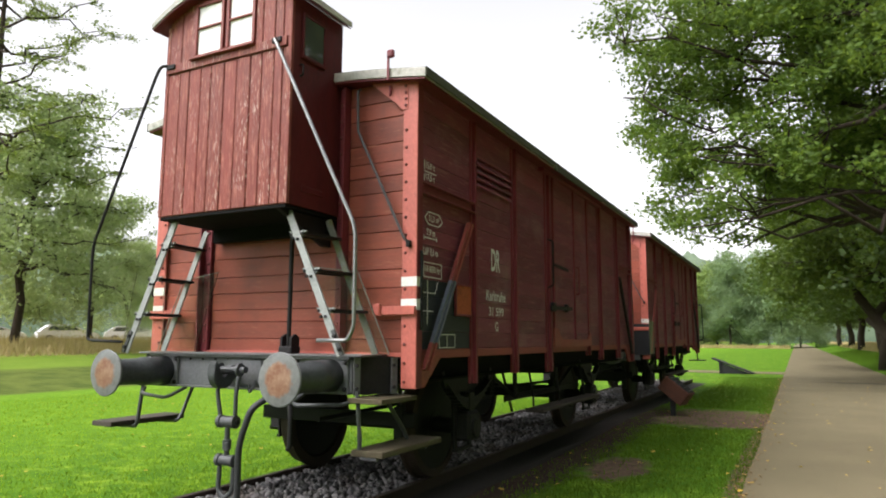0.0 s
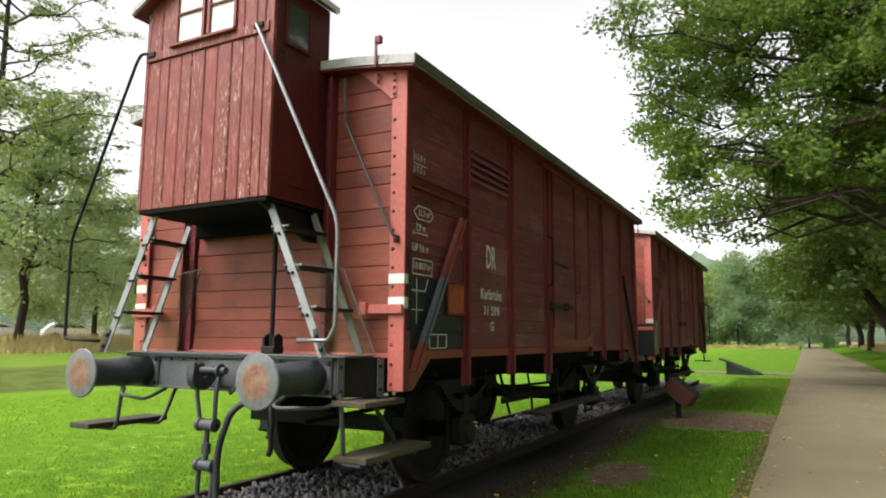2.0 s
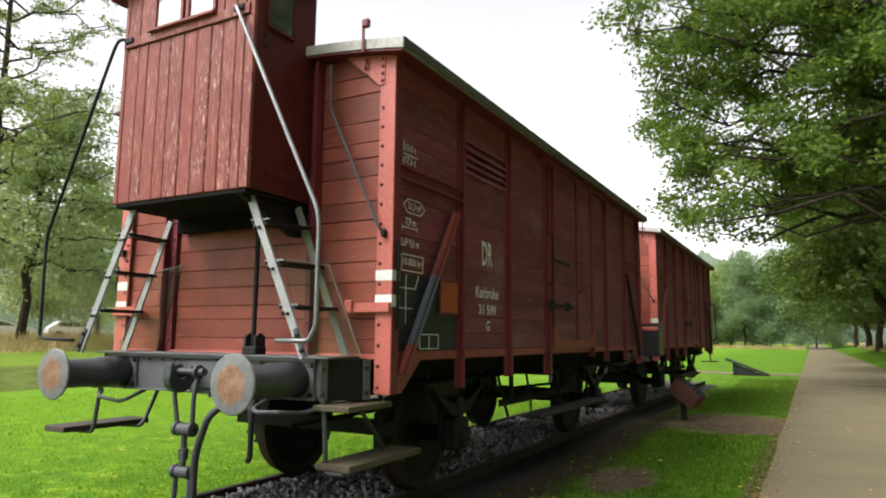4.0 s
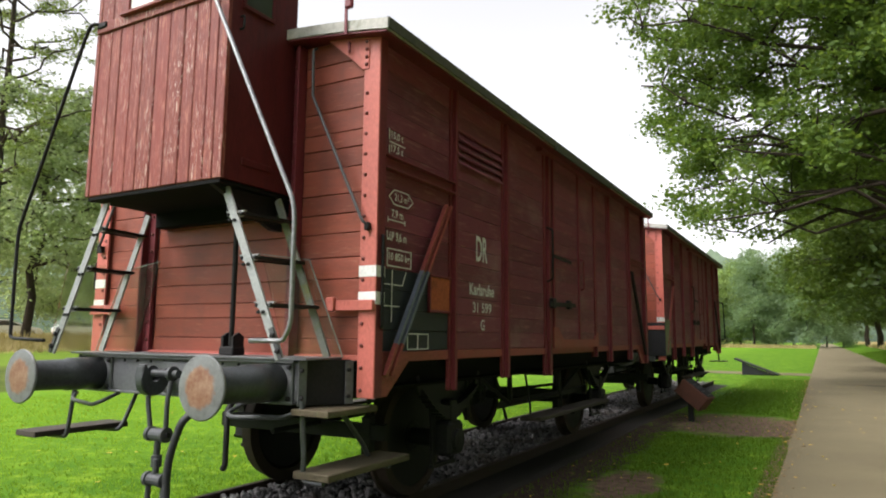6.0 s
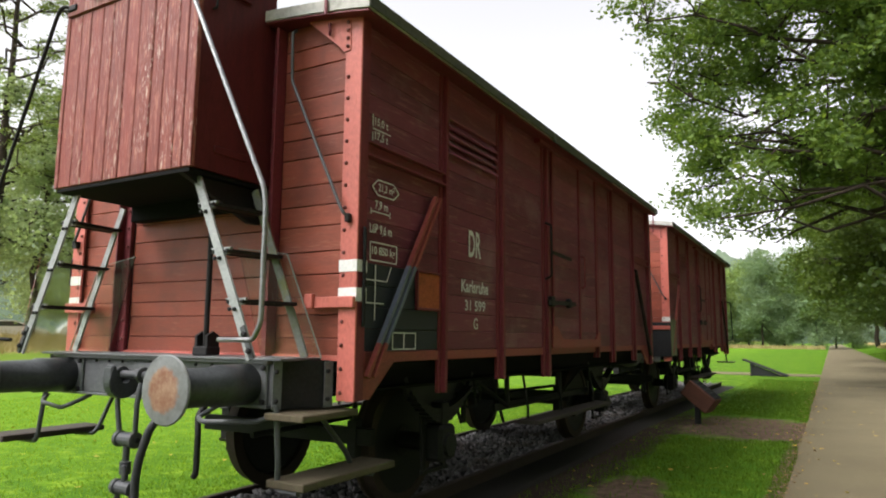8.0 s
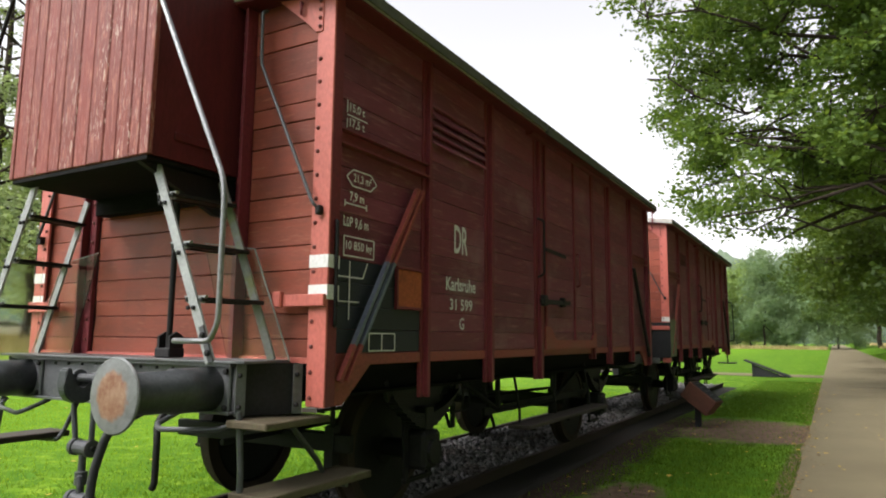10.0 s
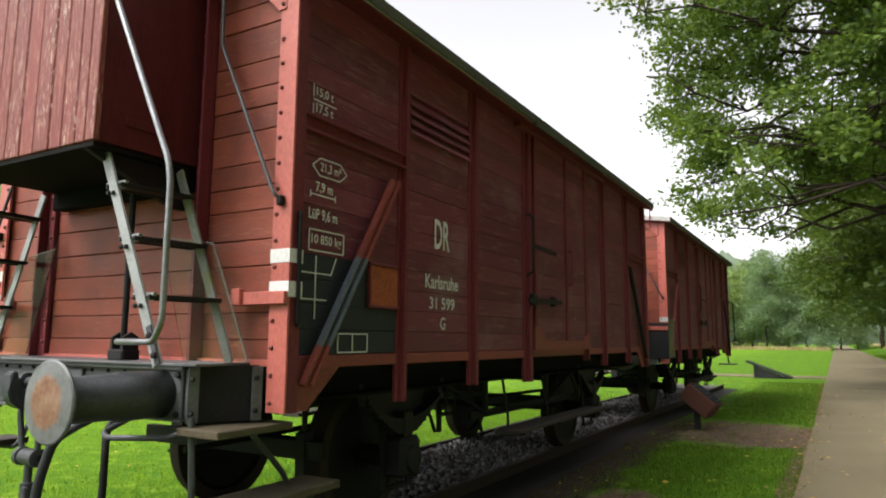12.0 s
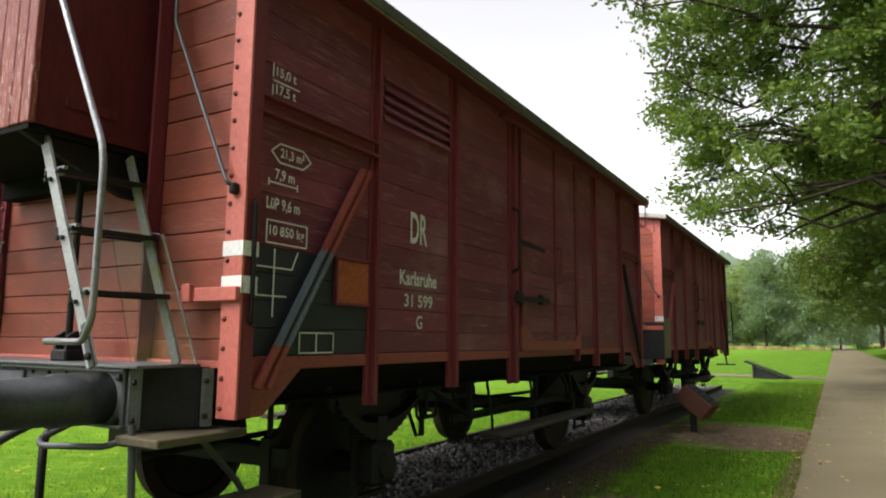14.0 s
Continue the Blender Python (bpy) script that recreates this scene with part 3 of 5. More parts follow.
    part("rain_strip", prism([(SIDE + 0.168, 3.385), (SIDE + 0.205, 3.365), (SIDE + 0.212, 3.455), (SIDE + 0.16, 3.492)], "y", 3.16, 5.30), M["roof_edge"], w, "dark rain strip over the door")
    part("door_rail", box((SIDE + 0.0, 3.05, 3.36), (SIDE + 0.075, 5.75, 3.43), 0.006), M["pillar"], w, "red steel rail the door hangs on")
    if not detailed:
        return
    # signs on the near bay
    rim = part("label_board", box((SIDE + 0.004, 0.77, 1.54), (SIDE + 0.018, 1.085, 1.80), 0.004), M["orange"], w, "rusty orange board for waybills")
    for a, b in (((0.755, 1.525), (1.09, 1.545)), ((0.755, 1.545), (0.775, 1.80)), ((0.755, 1.80), (1.09, 1.818))):
        part("board_rim", box((SIDE + 0.004, *a), (SIDE + 0.030, *b), 0.003), M["pillar"], rim)
    marks = part("markings", box((SIDE - 0.004, 0.10, 2.62), (SIDE - 0.002, 0.11, 2.63)), M["letter"], w, "grey-white stencilled lettering and load signs")
    for words, *where in (("15,0 t", 0.215, 0.37, 2.735, 2.80), ("17,5 t", 0.215, 0.37, 2.635, 2.70), ("21,3 m²", 0.27, 0.46, 2.292, 2.355),
                          ("7,9 m", 0.235, 0.385, 2.165, 2.235), ("LüP 9,6 m", 0.18, 0.435, 2.00, 2.075), ("10 850 kg", 0.21, 0.48, 1.855, 1.925),
                          ("DR", 1.575, 1.80, 2.00, 2.225), ("Karlsruhe", 1.45, 1.94, 1.70, 1.805), ("31 599", 1.51, 1.885, 1.55, 1.64), ("G", 1.665, 1.745, 1.40, 1.495)):
        lettering(words, *where, marks)
    for p, q in (((0.19, 2.63), (0.19, 2.69)), ((0.19, 2.73), (0.19, 2.81)), ((0.19, 2.715), (0.40, 2.715)), ((0.19, 2.155), (0.41, 2.155)), ((0.19, 2.135), (0.19, 2.175)), ((0.41, 2.135), (0.41, 2.175)),
                 ((0.20, 2.324), (0.265, 2.376)), ((0.265, 2.376), (0.45, 2.376)), ((0.45, 2.376), (0.515, 2.324)), ((0.515, 2.324), (0.45, 2.272)), ((0.45, 2.272), (0.265, 2.272)), ((0.265, 2.272), (0.20, 2.324)),
                 ((0.19, 1.83), (0.50, 1.83)), ((0.19, 1.95), (0.50, 1.95)), ((0.19, 1.83), (0.19, 1.95)), ((0.50, 1.83), (0.50, 1.95)),
                 ((0.255, 1.44), (0.255, 1.80)), ((0.13, 1.70), (0.39, 1.70)), ((0.39, 1.70), (0.435, 1.80)), ((0.13, 1.55), (0.355, 1.55)),
                 ((0.47, 1.25), (0.76, 1.25)), ((0.47, 1.36), (0.76, 1.36)), ((0.47, 1.25), (0.47, 1.36)), ((0.76, 1.25), (0.76, 1.36)), ((0.61, 1.25), (0.61, 1.36))):
        line(p, q, marks)
    part("grab_bar", rod(bent([(SIDE + 0.01, 0.10, 2.00), (SIDE + 0.075, 0.045, 2.02), (SIDE + 0.075, 0.05, 1.40), (SIDE + 0.01, 0.10, 1.40)], 0.03), 0.012), M["black"], w, "black vertical grab bar")


def end_wall(w, detailed):
    wall = part("end_wall", box((-1.46, 0.055, 1.18), (1.40, 0.075, 3.50)), M["pillar"], w, "red boarded end wall between riveted steel posts")
    for x0, x1 in ((-1.40, -0.87), (-0.74, 0.70), (0.80, 1.36)):
        for z0, z1 in zip(END_JOINTS, END_JOINTS[1:]):
            plank("plank", wall, M["end_plank"], x0, x1, 0.028, 0.055 , z0, z1)
    for s in (-1, 1):
        bm = box((s * 1.355, -0.012, 0.94), (s * POST, 0.004, 3.45), 0.003)
        post = part("corner_post", bm, M["post"], w, "salmon-red riveted steel corner post")
        # the post's shaded side: its shade is put into the darker red
        part("side_flange", box((s * (POST - 0.016), 0.006, 0.94), (s * (POST - 0.002), 0.088, 3.45), 0.003), M["pillar"], post, "side flange with its shade painted in dark red")
        z = 0.99
        while z < 3.15:
            if not (1.53 < z < 1.60):
                part("rivet", rivet_mesh, None, post, at=(s * 1.385, -0.012, z))
            z += 0.1445
        for z0, z1 in (((1.735, 1.81), (1.55, 1.635)) if detailed else ((1.66, 1.74),)):
            part("white_band", box((s * 1.353, -0.016, z0), (s * (POST + 0.004), -0.008, z1)), M["white"], post, "white painted band")
            if detailed:
                part("white_band", box((s * POST, -0.012, z0), (s * (POST + 0.004), 0.09, z1)), M["white"], post, "white painted band")
        bm = prism([(s * 1.03, 3.47), (s * 1.40, 3.47), (s * 1.40, 3.19), (s * 1.345, 3.19), (s * 1.30, 3.24)], "y", -0.020, -0.008)
        part("gusset", bm, M["post"], w, "salmon-red corner gusset")
        for z in (3.22, 3.275, 3.33, 3.385):
            part("rivet", rivet_mesh, None, post, at=(s * 1.38, -0.020, z))
        x = 0.75 * s - (0.05 if s < 0 else 0)
        bm = box((x - 0.05, -0.005, 1.19), (x + 0.05, 0.03, 3.47), 0.004)
        box((x + (0.03 if s > 0 else -0.05), -0.06, 1.19), (x + (0.05 if s > 0 else -0.03), 0.0, 3.47), 0.003, bm)
        inner = part("end_pillar", bm, M["pillar"], w, "dark red steel end pillar")
        for k in range(15):
            part("rivet", rivet_mesh, None, inner, at=(x - 0.02 * s, -0.005, 1.30 + k * 0.1445))
        bm = box((s * 1.12, -0.045, 1.51), (s * 1.49, -0.014, 1.58), 0.004)
        box((s * 1.12, -0.07, 1.505), (s * 1.185, -0.03, 1.60), 0.006, bm)
        part("cross_bar", bm, M["post"], w)
        part("corner_grab_rod", rod(bent([(s * 0.93, -0.02, 3.43), (s * 0.93, -0.06, 3.40), (s * 0.94, -0.06, 3.05), (s * 1.385, -0.06, 2.14), (s * 1.41, -0.06, 2.10), (s * 1.425, -0.015, 2.075)], 0.03), 0.011), M["steel"], w, "grey bent steel grab rod")
        part("rod_foot", box((s * 1.405, -0.05, 2.045), (s * 1.445, -0.008, 2.10), 0.008), M["black"], w)
        part("small_hook", rod(bent([(s * 1.23, -0.02, 3.40), (s * 1.24, -0.05, 3.40), (s * 1.25, -0.05, 3.34), (s * 1.23, -0.03, 3.33)], 0.02), 0.010), M["pillar"], w)
    part("end_sill", box((-1.36, 0.0, 1.18), (1.36, 0.03, 1.215), 0.003), M["post"], w)
    part("roof", arched_roof(1.61, -0.11, LENGTH + 0.08, 3.475, 0.135, 0.075), M["roof"], w, "grey felt arched roof with pale edge")
    # thin dark sheet added so that the eaves look shaded from below
    part("roof_lining", arched_roof(1.595, -0.10, LENGTH + 0.07, 3.396, 0.135, 0.012), M["pillar"], w, "dark red sheet added to shade the roof's underside")
    for s in (-1, 1):
        part("roof_edge", box((s * 1.600, -0.108, 3.402), (s * 1.622, LENGTH + 0.078, 3.482), 0.004), M["roof_edge"], w, "dark green-grey roof edge")
    lamp = part("lamp_bracket", bar((1.27, -0.125, 3.42), (1.27, -0.125, 3.62), 0.02, 0.012, (1, 0, 0)), M["pillar"], w, "red steel lamp bracket")
    part("bracket_head", box((1.262, -0.145, 3.605), (1.325, -0.105, 3.672), 0.010), M["pillar"], lamp)


def buffer(w, x, y, way):
    """A round-plated buffer; way -1 points towards the near end."""
    b = part("buffer", lathe([(0.0, 0.122), (0.26 * way, 0.122), (0.27 * way, 0.112), (0.50 * way, 0.108), (0.56 * way, 0.075), (0.585 * way, 0.07)], (x, y, 1.04), "y", 28), M["buffer_black"], w, "black cylindrical buffer", smooth=False)
    for f in b.data.polygons:
        f.use_smooth = len(f.vertices) == 4
    plate = part("buffer_plate", lathe([(0.0, 0.184), (0.012 * way, 0.19), (0.020 * way, 0.183), (0.030 * way, 0.10), (0.033 * way, 0.01)], (0, 0, 0), "y", 40), M["buffer_face"], b, "grey round plate with rusty middle", at=(x, y + 0.58 * way, 1.04))
    part("flange", box((x - 0.16, y - 0.012, 0.90), (x + 0.16, y + 0.012, 1.175), 0.008), M["headstock"], b)
    for dx in (-0.135, 0.135):
        for dz in (-0.10, 0.10):
            part("bolt", bolt_mesh, None, b, at=(x + dx, y + 0.012 * way, 1.04 + dz))


def wheelset(w, y):
    ws = part("wheelset", rod([(-1.0, y, 0.46), (1.0, y, 0.46)], 0.075, 16), M["black"], w, "black spoked iron wheelset")
    for s in (-1, 1):
        x = 0.735 * s
        wheel = part("wheel", lathe([(x - 0.055 * s, 0.40), (x - 0.03 * s, 0.42), (x - 0.012 * s, 0.22), (x - 0.05 * s, 0.12), (x + 0.06 * s, 0.12), (x + 0.03 * s, 0.22), (x + 0.03 * s, 0.42), (x + 0.055 * s, 0.43)], (0, y, 0.46), "x", 40), M["black"], ws)
        part("tyre", lathe([(x - 0.075 * s, 0.43), (x - 0.075 * s, 0.535), (x - 0.045 * s, 0.535), (x - 0.03 * s, 0.51), (x + 0.065 * s, 0.505), (x + 0.07 * s, 0.43)], (0, y, 0.46), "x", 40, None, True), M["rail"], wheel, "rust-brown wheel tyre")
        # axle box, horn guard and leaf spring
        ab = part("axle_box", box((1.02 * s, y - 0.13, 0.33), (1.24 * s, y + 0.13, 0.62), 0.03), M["black"], w, "greasy black axle box")
        part("box_cover", lathe([(1.235 * s, 0.10), (1.265 * s, 0.09), (1.27 * s, 0.02)], (0, y, 0.46), "x", 14), M["black"], ab)
        bm = prism([(y - 0.46, 1.02), (y - 0.22, 0.72), (y - 0.19, 0.26), (y - 0.14, 0.26), (y - 0.14, 0.72), (y + 0.14, 0.72), (y + 0.14, 0.26), (y + 0.19, 0.26), (y + 0.22, 0.72), (y + 0.46, 1.02)], "x", 1.085 * s, 1.105 * s)
        part("axle_guard", bm, M["black"], w, "black plate axle guard")
        part("guard_tie", box((1.075 * s, y - 0.20, 0.235), (1.115 * s, y + 0.20, 0.265)), M["black"], w)
        spring = part("spring_buckle", box((1.10 * s, y - 0.06, 0.62), (1.21 * s, y + 0.06, 0.80), 0.008), M["black"], w, "black leaf spring")
        for k in range(7):
            half = 0.50 - 0.06 * k
            pts = [(1.155 * s, y + half * (j / 6 - 1), 0.645 + 0.016 * (6 - k) + 0.16 * ((half * (j / 6 - 1)) / 0.50) ** 2) for j in range(13)]
            bm = bmesh.new()
            for a, b in zip(pts, pts[1:]):
                bar(a, b, 0.09, 0.014, (1, 0, 0), bm)
            part("leaf", bm, M["black"], spring)
        for e in (-0.53, 0.53):
            part("spring_hanger", bar((1.155 * s, y + e * 0.94, 0.88), (1.155 * s, y + e * 1.05, 1.02), 0.05, 0.03, (0, 1, 0)), M["black"], w)
    for e in (-0.62, 0.62):
        part("brake_block", prism([(0.22, 0.30), (0.30, 0.26), (0.30, 0.70), (0.22, 0.68)], "x", 0.70, 0.78), M["black"], w, at=(0, y + e - 0.26, 0))
        part("brake_hanger", rod([(0.74, y + e, 0.98), (0.74, y + e, 0.45 if e < 0 else 0.66)], 0.02, 8), M["black"], w)
        zb = 0.50 if e < 0 else 0.74
        part("brake_beam", box((-0.92, y + e - 0.03, zb), (0.92, y + e + 0.03, zb + 0.13), 0.006), M["black"], w, "black brake beam across the frame")


def underframe(w):
    for s in (-1, 1):
        bm = prism([(s * u, v) for u, v in ((1.14, 0.955), (1.24, 0.955), (1.24, 0.975), (1.165, 0.98), (1.165, 1.14), (1.24, 1.145), (1.24, 1.165), (1.14, 1.165))], "y", 0.02, LENGTH - 0.02)
        part("sole_bar", bm, M["matt_black"], w, "black steel channel sole bar")
        # running board below the door on hangers
        part("running_board", box((s * 1.20, 3.10, 0.47), (s * 1.43, 5.72, 0.51), 0.006), M["sleeper"], w, "weathered timber running board")
        for y in (3.30, 4.3, 5.5):
            part("board_hanger", rod(bent([(s * 1.18, y, 0.98), (s * 1.24, y, 0.62), (s * 1.24, y, 0.455), (s * 1.41, y, 0.455)], 0.03), 0.014, 8), M["black"], w)
        part("truss_rod", rod([(s * 1.0, 2.55, 0.93), (s * 1.0, 3.3, 0.62), (s * 1.0, 4.9, 0.62), (s * 1.0, 5.75, 0.93)], 0.022, 8), M["black"], w)
        for y in (3.3, 4.9):
            part("truss_post", rod([(s * 1.0, y, 0.62), (s * 1.0, y, 0.96)], 0.03, 8), M["black"], w)
    part("floor_frame", box((-1.36, 0.03, 1.11), (1.36, LENGTH - 0.03, 1.17)), M["matt_black"], w, "black timber floor")
    for y in (1.0, 2.6, 3.4, 4.4, 5.3, 6.6):
        part("cross_member", box((-1.15, y - 0.05, 0.97), (1.15, y + 0.05, 1.12)), M["black"], w)
    for s in (-1, 1):
        part("tie_bar", box((s * 0.97, 3.0, 0.585), (s * 1.0, LENGTH - 1.9, 0.66), 0.004), M["black"], w, "black longitudinal tie bar")
    part("brake_pull_rod", rod([(0.25, 0.4, 0.60), (0.25, 3.3, 0.66), (0.25, 7.2, 0.60)], 0.022, 8), M["black"], w)
    part("brake_shaft", rod([(-1.0, 3.35, 0.70), (1.0, 3.35, 0.70)], 0.035, 10), M["black"], w)
    part("brake_lever", bar((0.45, 3.35, 0.40), (0.45, 3.35, 0.95), 0.07, 0.025, (0, 1, 0)), M["black"], w)
    part("brake_cylinder", lathe([(4.1, 0.04), (4.12, 0.15), (4.55, 0.15), (4.60, 0.06)], (-0.35, 0, 0.72), "y", 20), M["black"], w)
    part("safety_strap", rod(bent([(0.9, 2.5, 0.98), (0.9, 2.55, 0.66), (0.9, 2.85, 0.66), (0.9, 2.9, 0.98)], 0.05), 0.012, 8), M["black"], w)
    for x, y in ((0.95, 3.0), (0.6, 2.7)):
        part("stay", rod([(x, y, 0.98), (x, y + 0.32, 0.45)], 0.018, 8), M["black"], w)
    part("hanging_chain", rod([(1.05, 2.45, 0.95), (1.05, 2.46, 0.80), (1.05, 2.44, 0.70)], 0.012, 6), M["black"], w)


def coupling(w, y):
    outer = [(y - 0.17 + 0.115 * math.cos(radians(d)), 1.03 + 0.115 * math.sin(radians(d))) for d in range(-10, -191, -20)]
    inner = [(y - 0.17 + 0.045 * math.cos(radians(d)), 1.05 + 0.045 * math.sin(radians(d))) for d in range(-190, -1, 27)]
    bm = prism([(y + 0.02, 0.99)] + outer + [(y - 0.275, 1.125), (y - 0.245, 1.14)] + inner + [(y - 0.10, 1.10), (y + 0.02, 1.10)], "x", -0.115, -0.035)
    bmesh.ops.bevel(bm, geom=bm.edges[:], offset=0.008, segments=2, affect="EDGES")
    hook = part("draw_hook", bm, M["buffer_black"], w, "dark forged draw hook with screw coupling")
    part("hook_plate", box((-0.17, y - 0.02, 0.94), (0.21, y, 1.15), 0.006), M["headstock"], hook)
    part("shackle_pin", rod([(-0.14, y - 0.14, 1.07), (0.16, y - 0.14, 1.07)], 0.028, 12), M["steel"], hook)
    for x in (-0.125, 0.095):
        part("shackle_eye", lathe([(-0.018, 0.035), (-0.012, 0.052), (0.012, 0.052), (0.018, 0.035)], (x, y - 0.14, 1.07), "x", 16), M["steel"], hook)
    for x in (-0.055, 0.095):
        part("shackle", rod(bent([(-0.125 if x < 0 else 0.095, y - 0.14, 1.06), (-0.11 if x < 0 else 0.095, y - 0.17, 0.90), (x, y - 0.17, 0.66)], 0.05), 0.017, 10), M["steel"], hook)
        part("link", rod(bent([(x, y - 0.16, 0.36), (x, y - 0.17, 0.12), (0.02, y - 0.17, 0.07)], 0.05), 0.019, 10), M["steel"], hook)
    for z, r in ((0.66, 0.045), (0.36, 0.042)):
        nut = part("trunnion", lathe([(-0.06, r * 0.7), (-0.05, r), (0.05, r), (0.06, r * 0.7)], (0.02, y - 0.17, z), "x", 14), M["steel"], hook, "grey steel trunnion nut")
        for x in (-0.055, 0.095):
            part("link_eye", lathe([(-0.020, r * 0.8), (-0.014, r * 1.15), (0.014, r * 1.15), (0.020, r * 0.8)], (x, y - 0.17, z), "x", 16), M["steel"], nut)
            part("pin_end", lathe([(-0.032, r * 0.4), (0.032, r * 0.4)], (x, y - 0.17, z), "x", 10), M["black"], nut)
    part("coupling_screw", lathe([(0.36, 0.022), (0.44, 0.022), (0.445, 0.036), (0.52, 0.036), (0.525, 0.022), (0.66, 0.022)], (0.02, y - 0.17, 0), "z", 12), M["steel"], hook)
    part("screw_handle", rod([(0.02, y - 0.17, 0.50), (0.05, y - 0.20, 0.49), (0.06, y - 0.20, 0.44)], 0.018, 8), M["steel"], hook)
    part("eye_ring", rod(bent([(0.16, y - 0.03, 0.98), (0.17, y - 0.06, 0.92), (0.13, y - 0.06, 0.88), (0.10, y - 0.04, 0.94)], 0.03), 0.010, 8), M["steel"], hook)
    part("brake_hose", rod(bent([(0.36, y + 0.10, 0.93), (0.37, y - 0.10, 0.86), (0.29, y - 0.20, 0.78), (0.19, y - 0.22, 0.50), (0.18, y - 0.20, 0.10), (0.15, y - 0.20, 0.02)], 0.16, 8), 0.026, 14), M["rubber"], w, "thick grey rubber brake hose")
    part("hose_head", lathe([(-0.02, 0.03), (0.0, 0.042), (0.10, 0.042), (0.12, 0.03)], (0.155, y - 0.20, -0.02), "z", 14), M["steel"], w)
    part("hose_hanger", rod(bent([(0.56, y + 0.02, 0.93), (0.565, y - 0.08, 0.84), (0.60, y - 0.10, 0.74), (0.60, y - 0.10, 0.50), (0.58, y - 0.10, 0.47)], 0.06), 0.020, 10), M["black"], w, "black hanging brake pipe end")


def brake_cab(w):
    X0, X1, YF, ZB, ZE = -0.68, 0.70, -0.67, 2.35, 4.06
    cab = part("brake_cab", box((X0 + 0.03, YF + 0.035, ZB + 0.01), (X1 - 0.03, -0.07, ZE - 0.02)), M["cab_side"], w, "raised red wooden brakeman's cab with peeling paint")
    cuts = [X0, -0.52, -0.41, -0.27, -0.15, 0.0, 0.14, 0.29, 0.41, 0.54, 0.63, X1]
    for a, b in zip(cuts, cuts[1:]):
        part("plank", slab((b - a - 0.004, 0.028, 1.27), M["cab_plank"], 0.007), None, cab, at=((a + b) / 2, YF + 0.016 + random.uniform(-0.002, 0.002), ZB + 0.635))
    for a, b in ((X0, -0.52), (-0.52, -0.36), (0.33, 0.41), (0.41, 0.54), (0.54, 0.63), (0.63, X1)):
        part("plank", slab((b - a - 0.004, 0.028, 0.52), M["cab_plank"], 0.007), None, cab, at=((a + b) / 2, YF + 0.016, 3.96))
    part("plank", slab((0.69, 0.028, 0.06), M["cab_plank"], 0.007), None, cab, at=(-0.015, YF + 0.016, 4.22))
    part("ledge", box((X0 - 0.008, YF - 0.016, 3.62), (X1 - 0.02, YF + 0.03, 3.70), 0.004), M["cab_plank"], cab, "red cross board")
    # front window: two sashes with white panels
    win = part("window", box((-0.36, YF - 0.012, 3.70), (0.33, YF + 0.02, 3.735), 0.004), M["frame_red"], cab, "two-sash window with white panes in red frames")
    part("window_sill", box((-0.38, YF - 0.05, 3.685), (0.35, YF, 3.71), 0.004), M["frame_red"], win)
    for x0, x1 in ((-0.36, -0.02), (0.01, 0.33)):
        part("pane", box((x0 + 0.03, YF + 0.006, 3.735), (x1 - 0.03, YF + 0.012, 4.19)), M["white_panel"], win, "white pane")
        for a, b in (((x0, 3.735), (x0 + 0.032, 4.20)), ((x1 - 0.032, 3.735), (x1, 4.20)), ((x0 + 0.032, 4.17), (x1 - 0.032, 4.20)), ((x0 + 0.032, 3.965), (x1 - 0.032, 3.982))):
            part("sash_bar", box((a[0], YF - 0.014, a[1]), (b[0], YF + 0.014, b[1]), 0.003), M["frame_red"], win)
    # sides, with a small window on the path side
    for s, x in ((-1, X0), (1, X1)):
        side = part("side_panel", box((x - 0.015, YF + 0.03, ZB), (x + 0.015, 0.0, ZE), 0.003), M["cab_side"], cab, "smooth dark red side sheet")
        part("corner_strip", box((x - 0.02, YF - 0.004, ZB), (x + 0.02, YF + 0.03, ZE), 0.004), M["cab_plank"], cab)
        if s > 0:
            sw = part("side_window", box((x + 0.012, -0.53, 3.58), (x + 0.022, -0.27, 3.93), 0.002), M["glass_dark"], cab, "small dark side window")
            for a, b in (((-0.55, 3.56), (-0.25, 3.59)), ((-0.55, 3.92), (-0.25, 3.95)), ((-0.55, 3.59), (-0.525, 3.92)), ((-0.275, 3.59), (-0.25, 3.92))):
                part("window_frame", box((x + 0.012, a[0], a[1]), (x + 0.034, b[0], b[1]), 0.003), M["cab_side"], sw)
            part("side_handle", rod(bent([(x + 0.01, -0.56, 3.49), (x + 0.05, -0.56, 3.49), (x + 0.05, -0.56, 3.40), (x + 0.01, -0.56, 3.40)], 0.015), 0.008, 8), M["black"], cab)
            part("vent_slot", box((x + 0.012, -0.50, 2.47), (x + 0.024, -0.22, 2.52), 0.004), M["cab_side"], cab)
    part("cab_floor", box((X0, YF + 0.01, ZB - 0.03), (X1, 0.0, ZB - 0.002), 0.003), M["matt_black"], cab, "matt black floor underside")
    # black strip added for shade and soot on the wall below the cab
    part("cross_bearer", box((X0 + 0.01, -0.075, ZB - 0.15), (X1 - 0.01, 0.020, ZB - 0.03), 0.006), M["matt_black"], cab, "black strip for the shade and soot below the cab")
    # added black plate stands in for deep shade and soot below the cab
    for k, x in enumerate((0.62,)):
        part("floor_bearer", prism([(-0.66, ZB - 0.03), (0.0, ZB - 0.03), (0.0, ZB - 0.26), (-0.10, ZB - 0.26)], "x", x - 0.02, x + 0.02), M["black"], cab)
    roof = arched_roof(0.80, YF - 0.10, 0.02, 4.085, 0.25, 0.05)
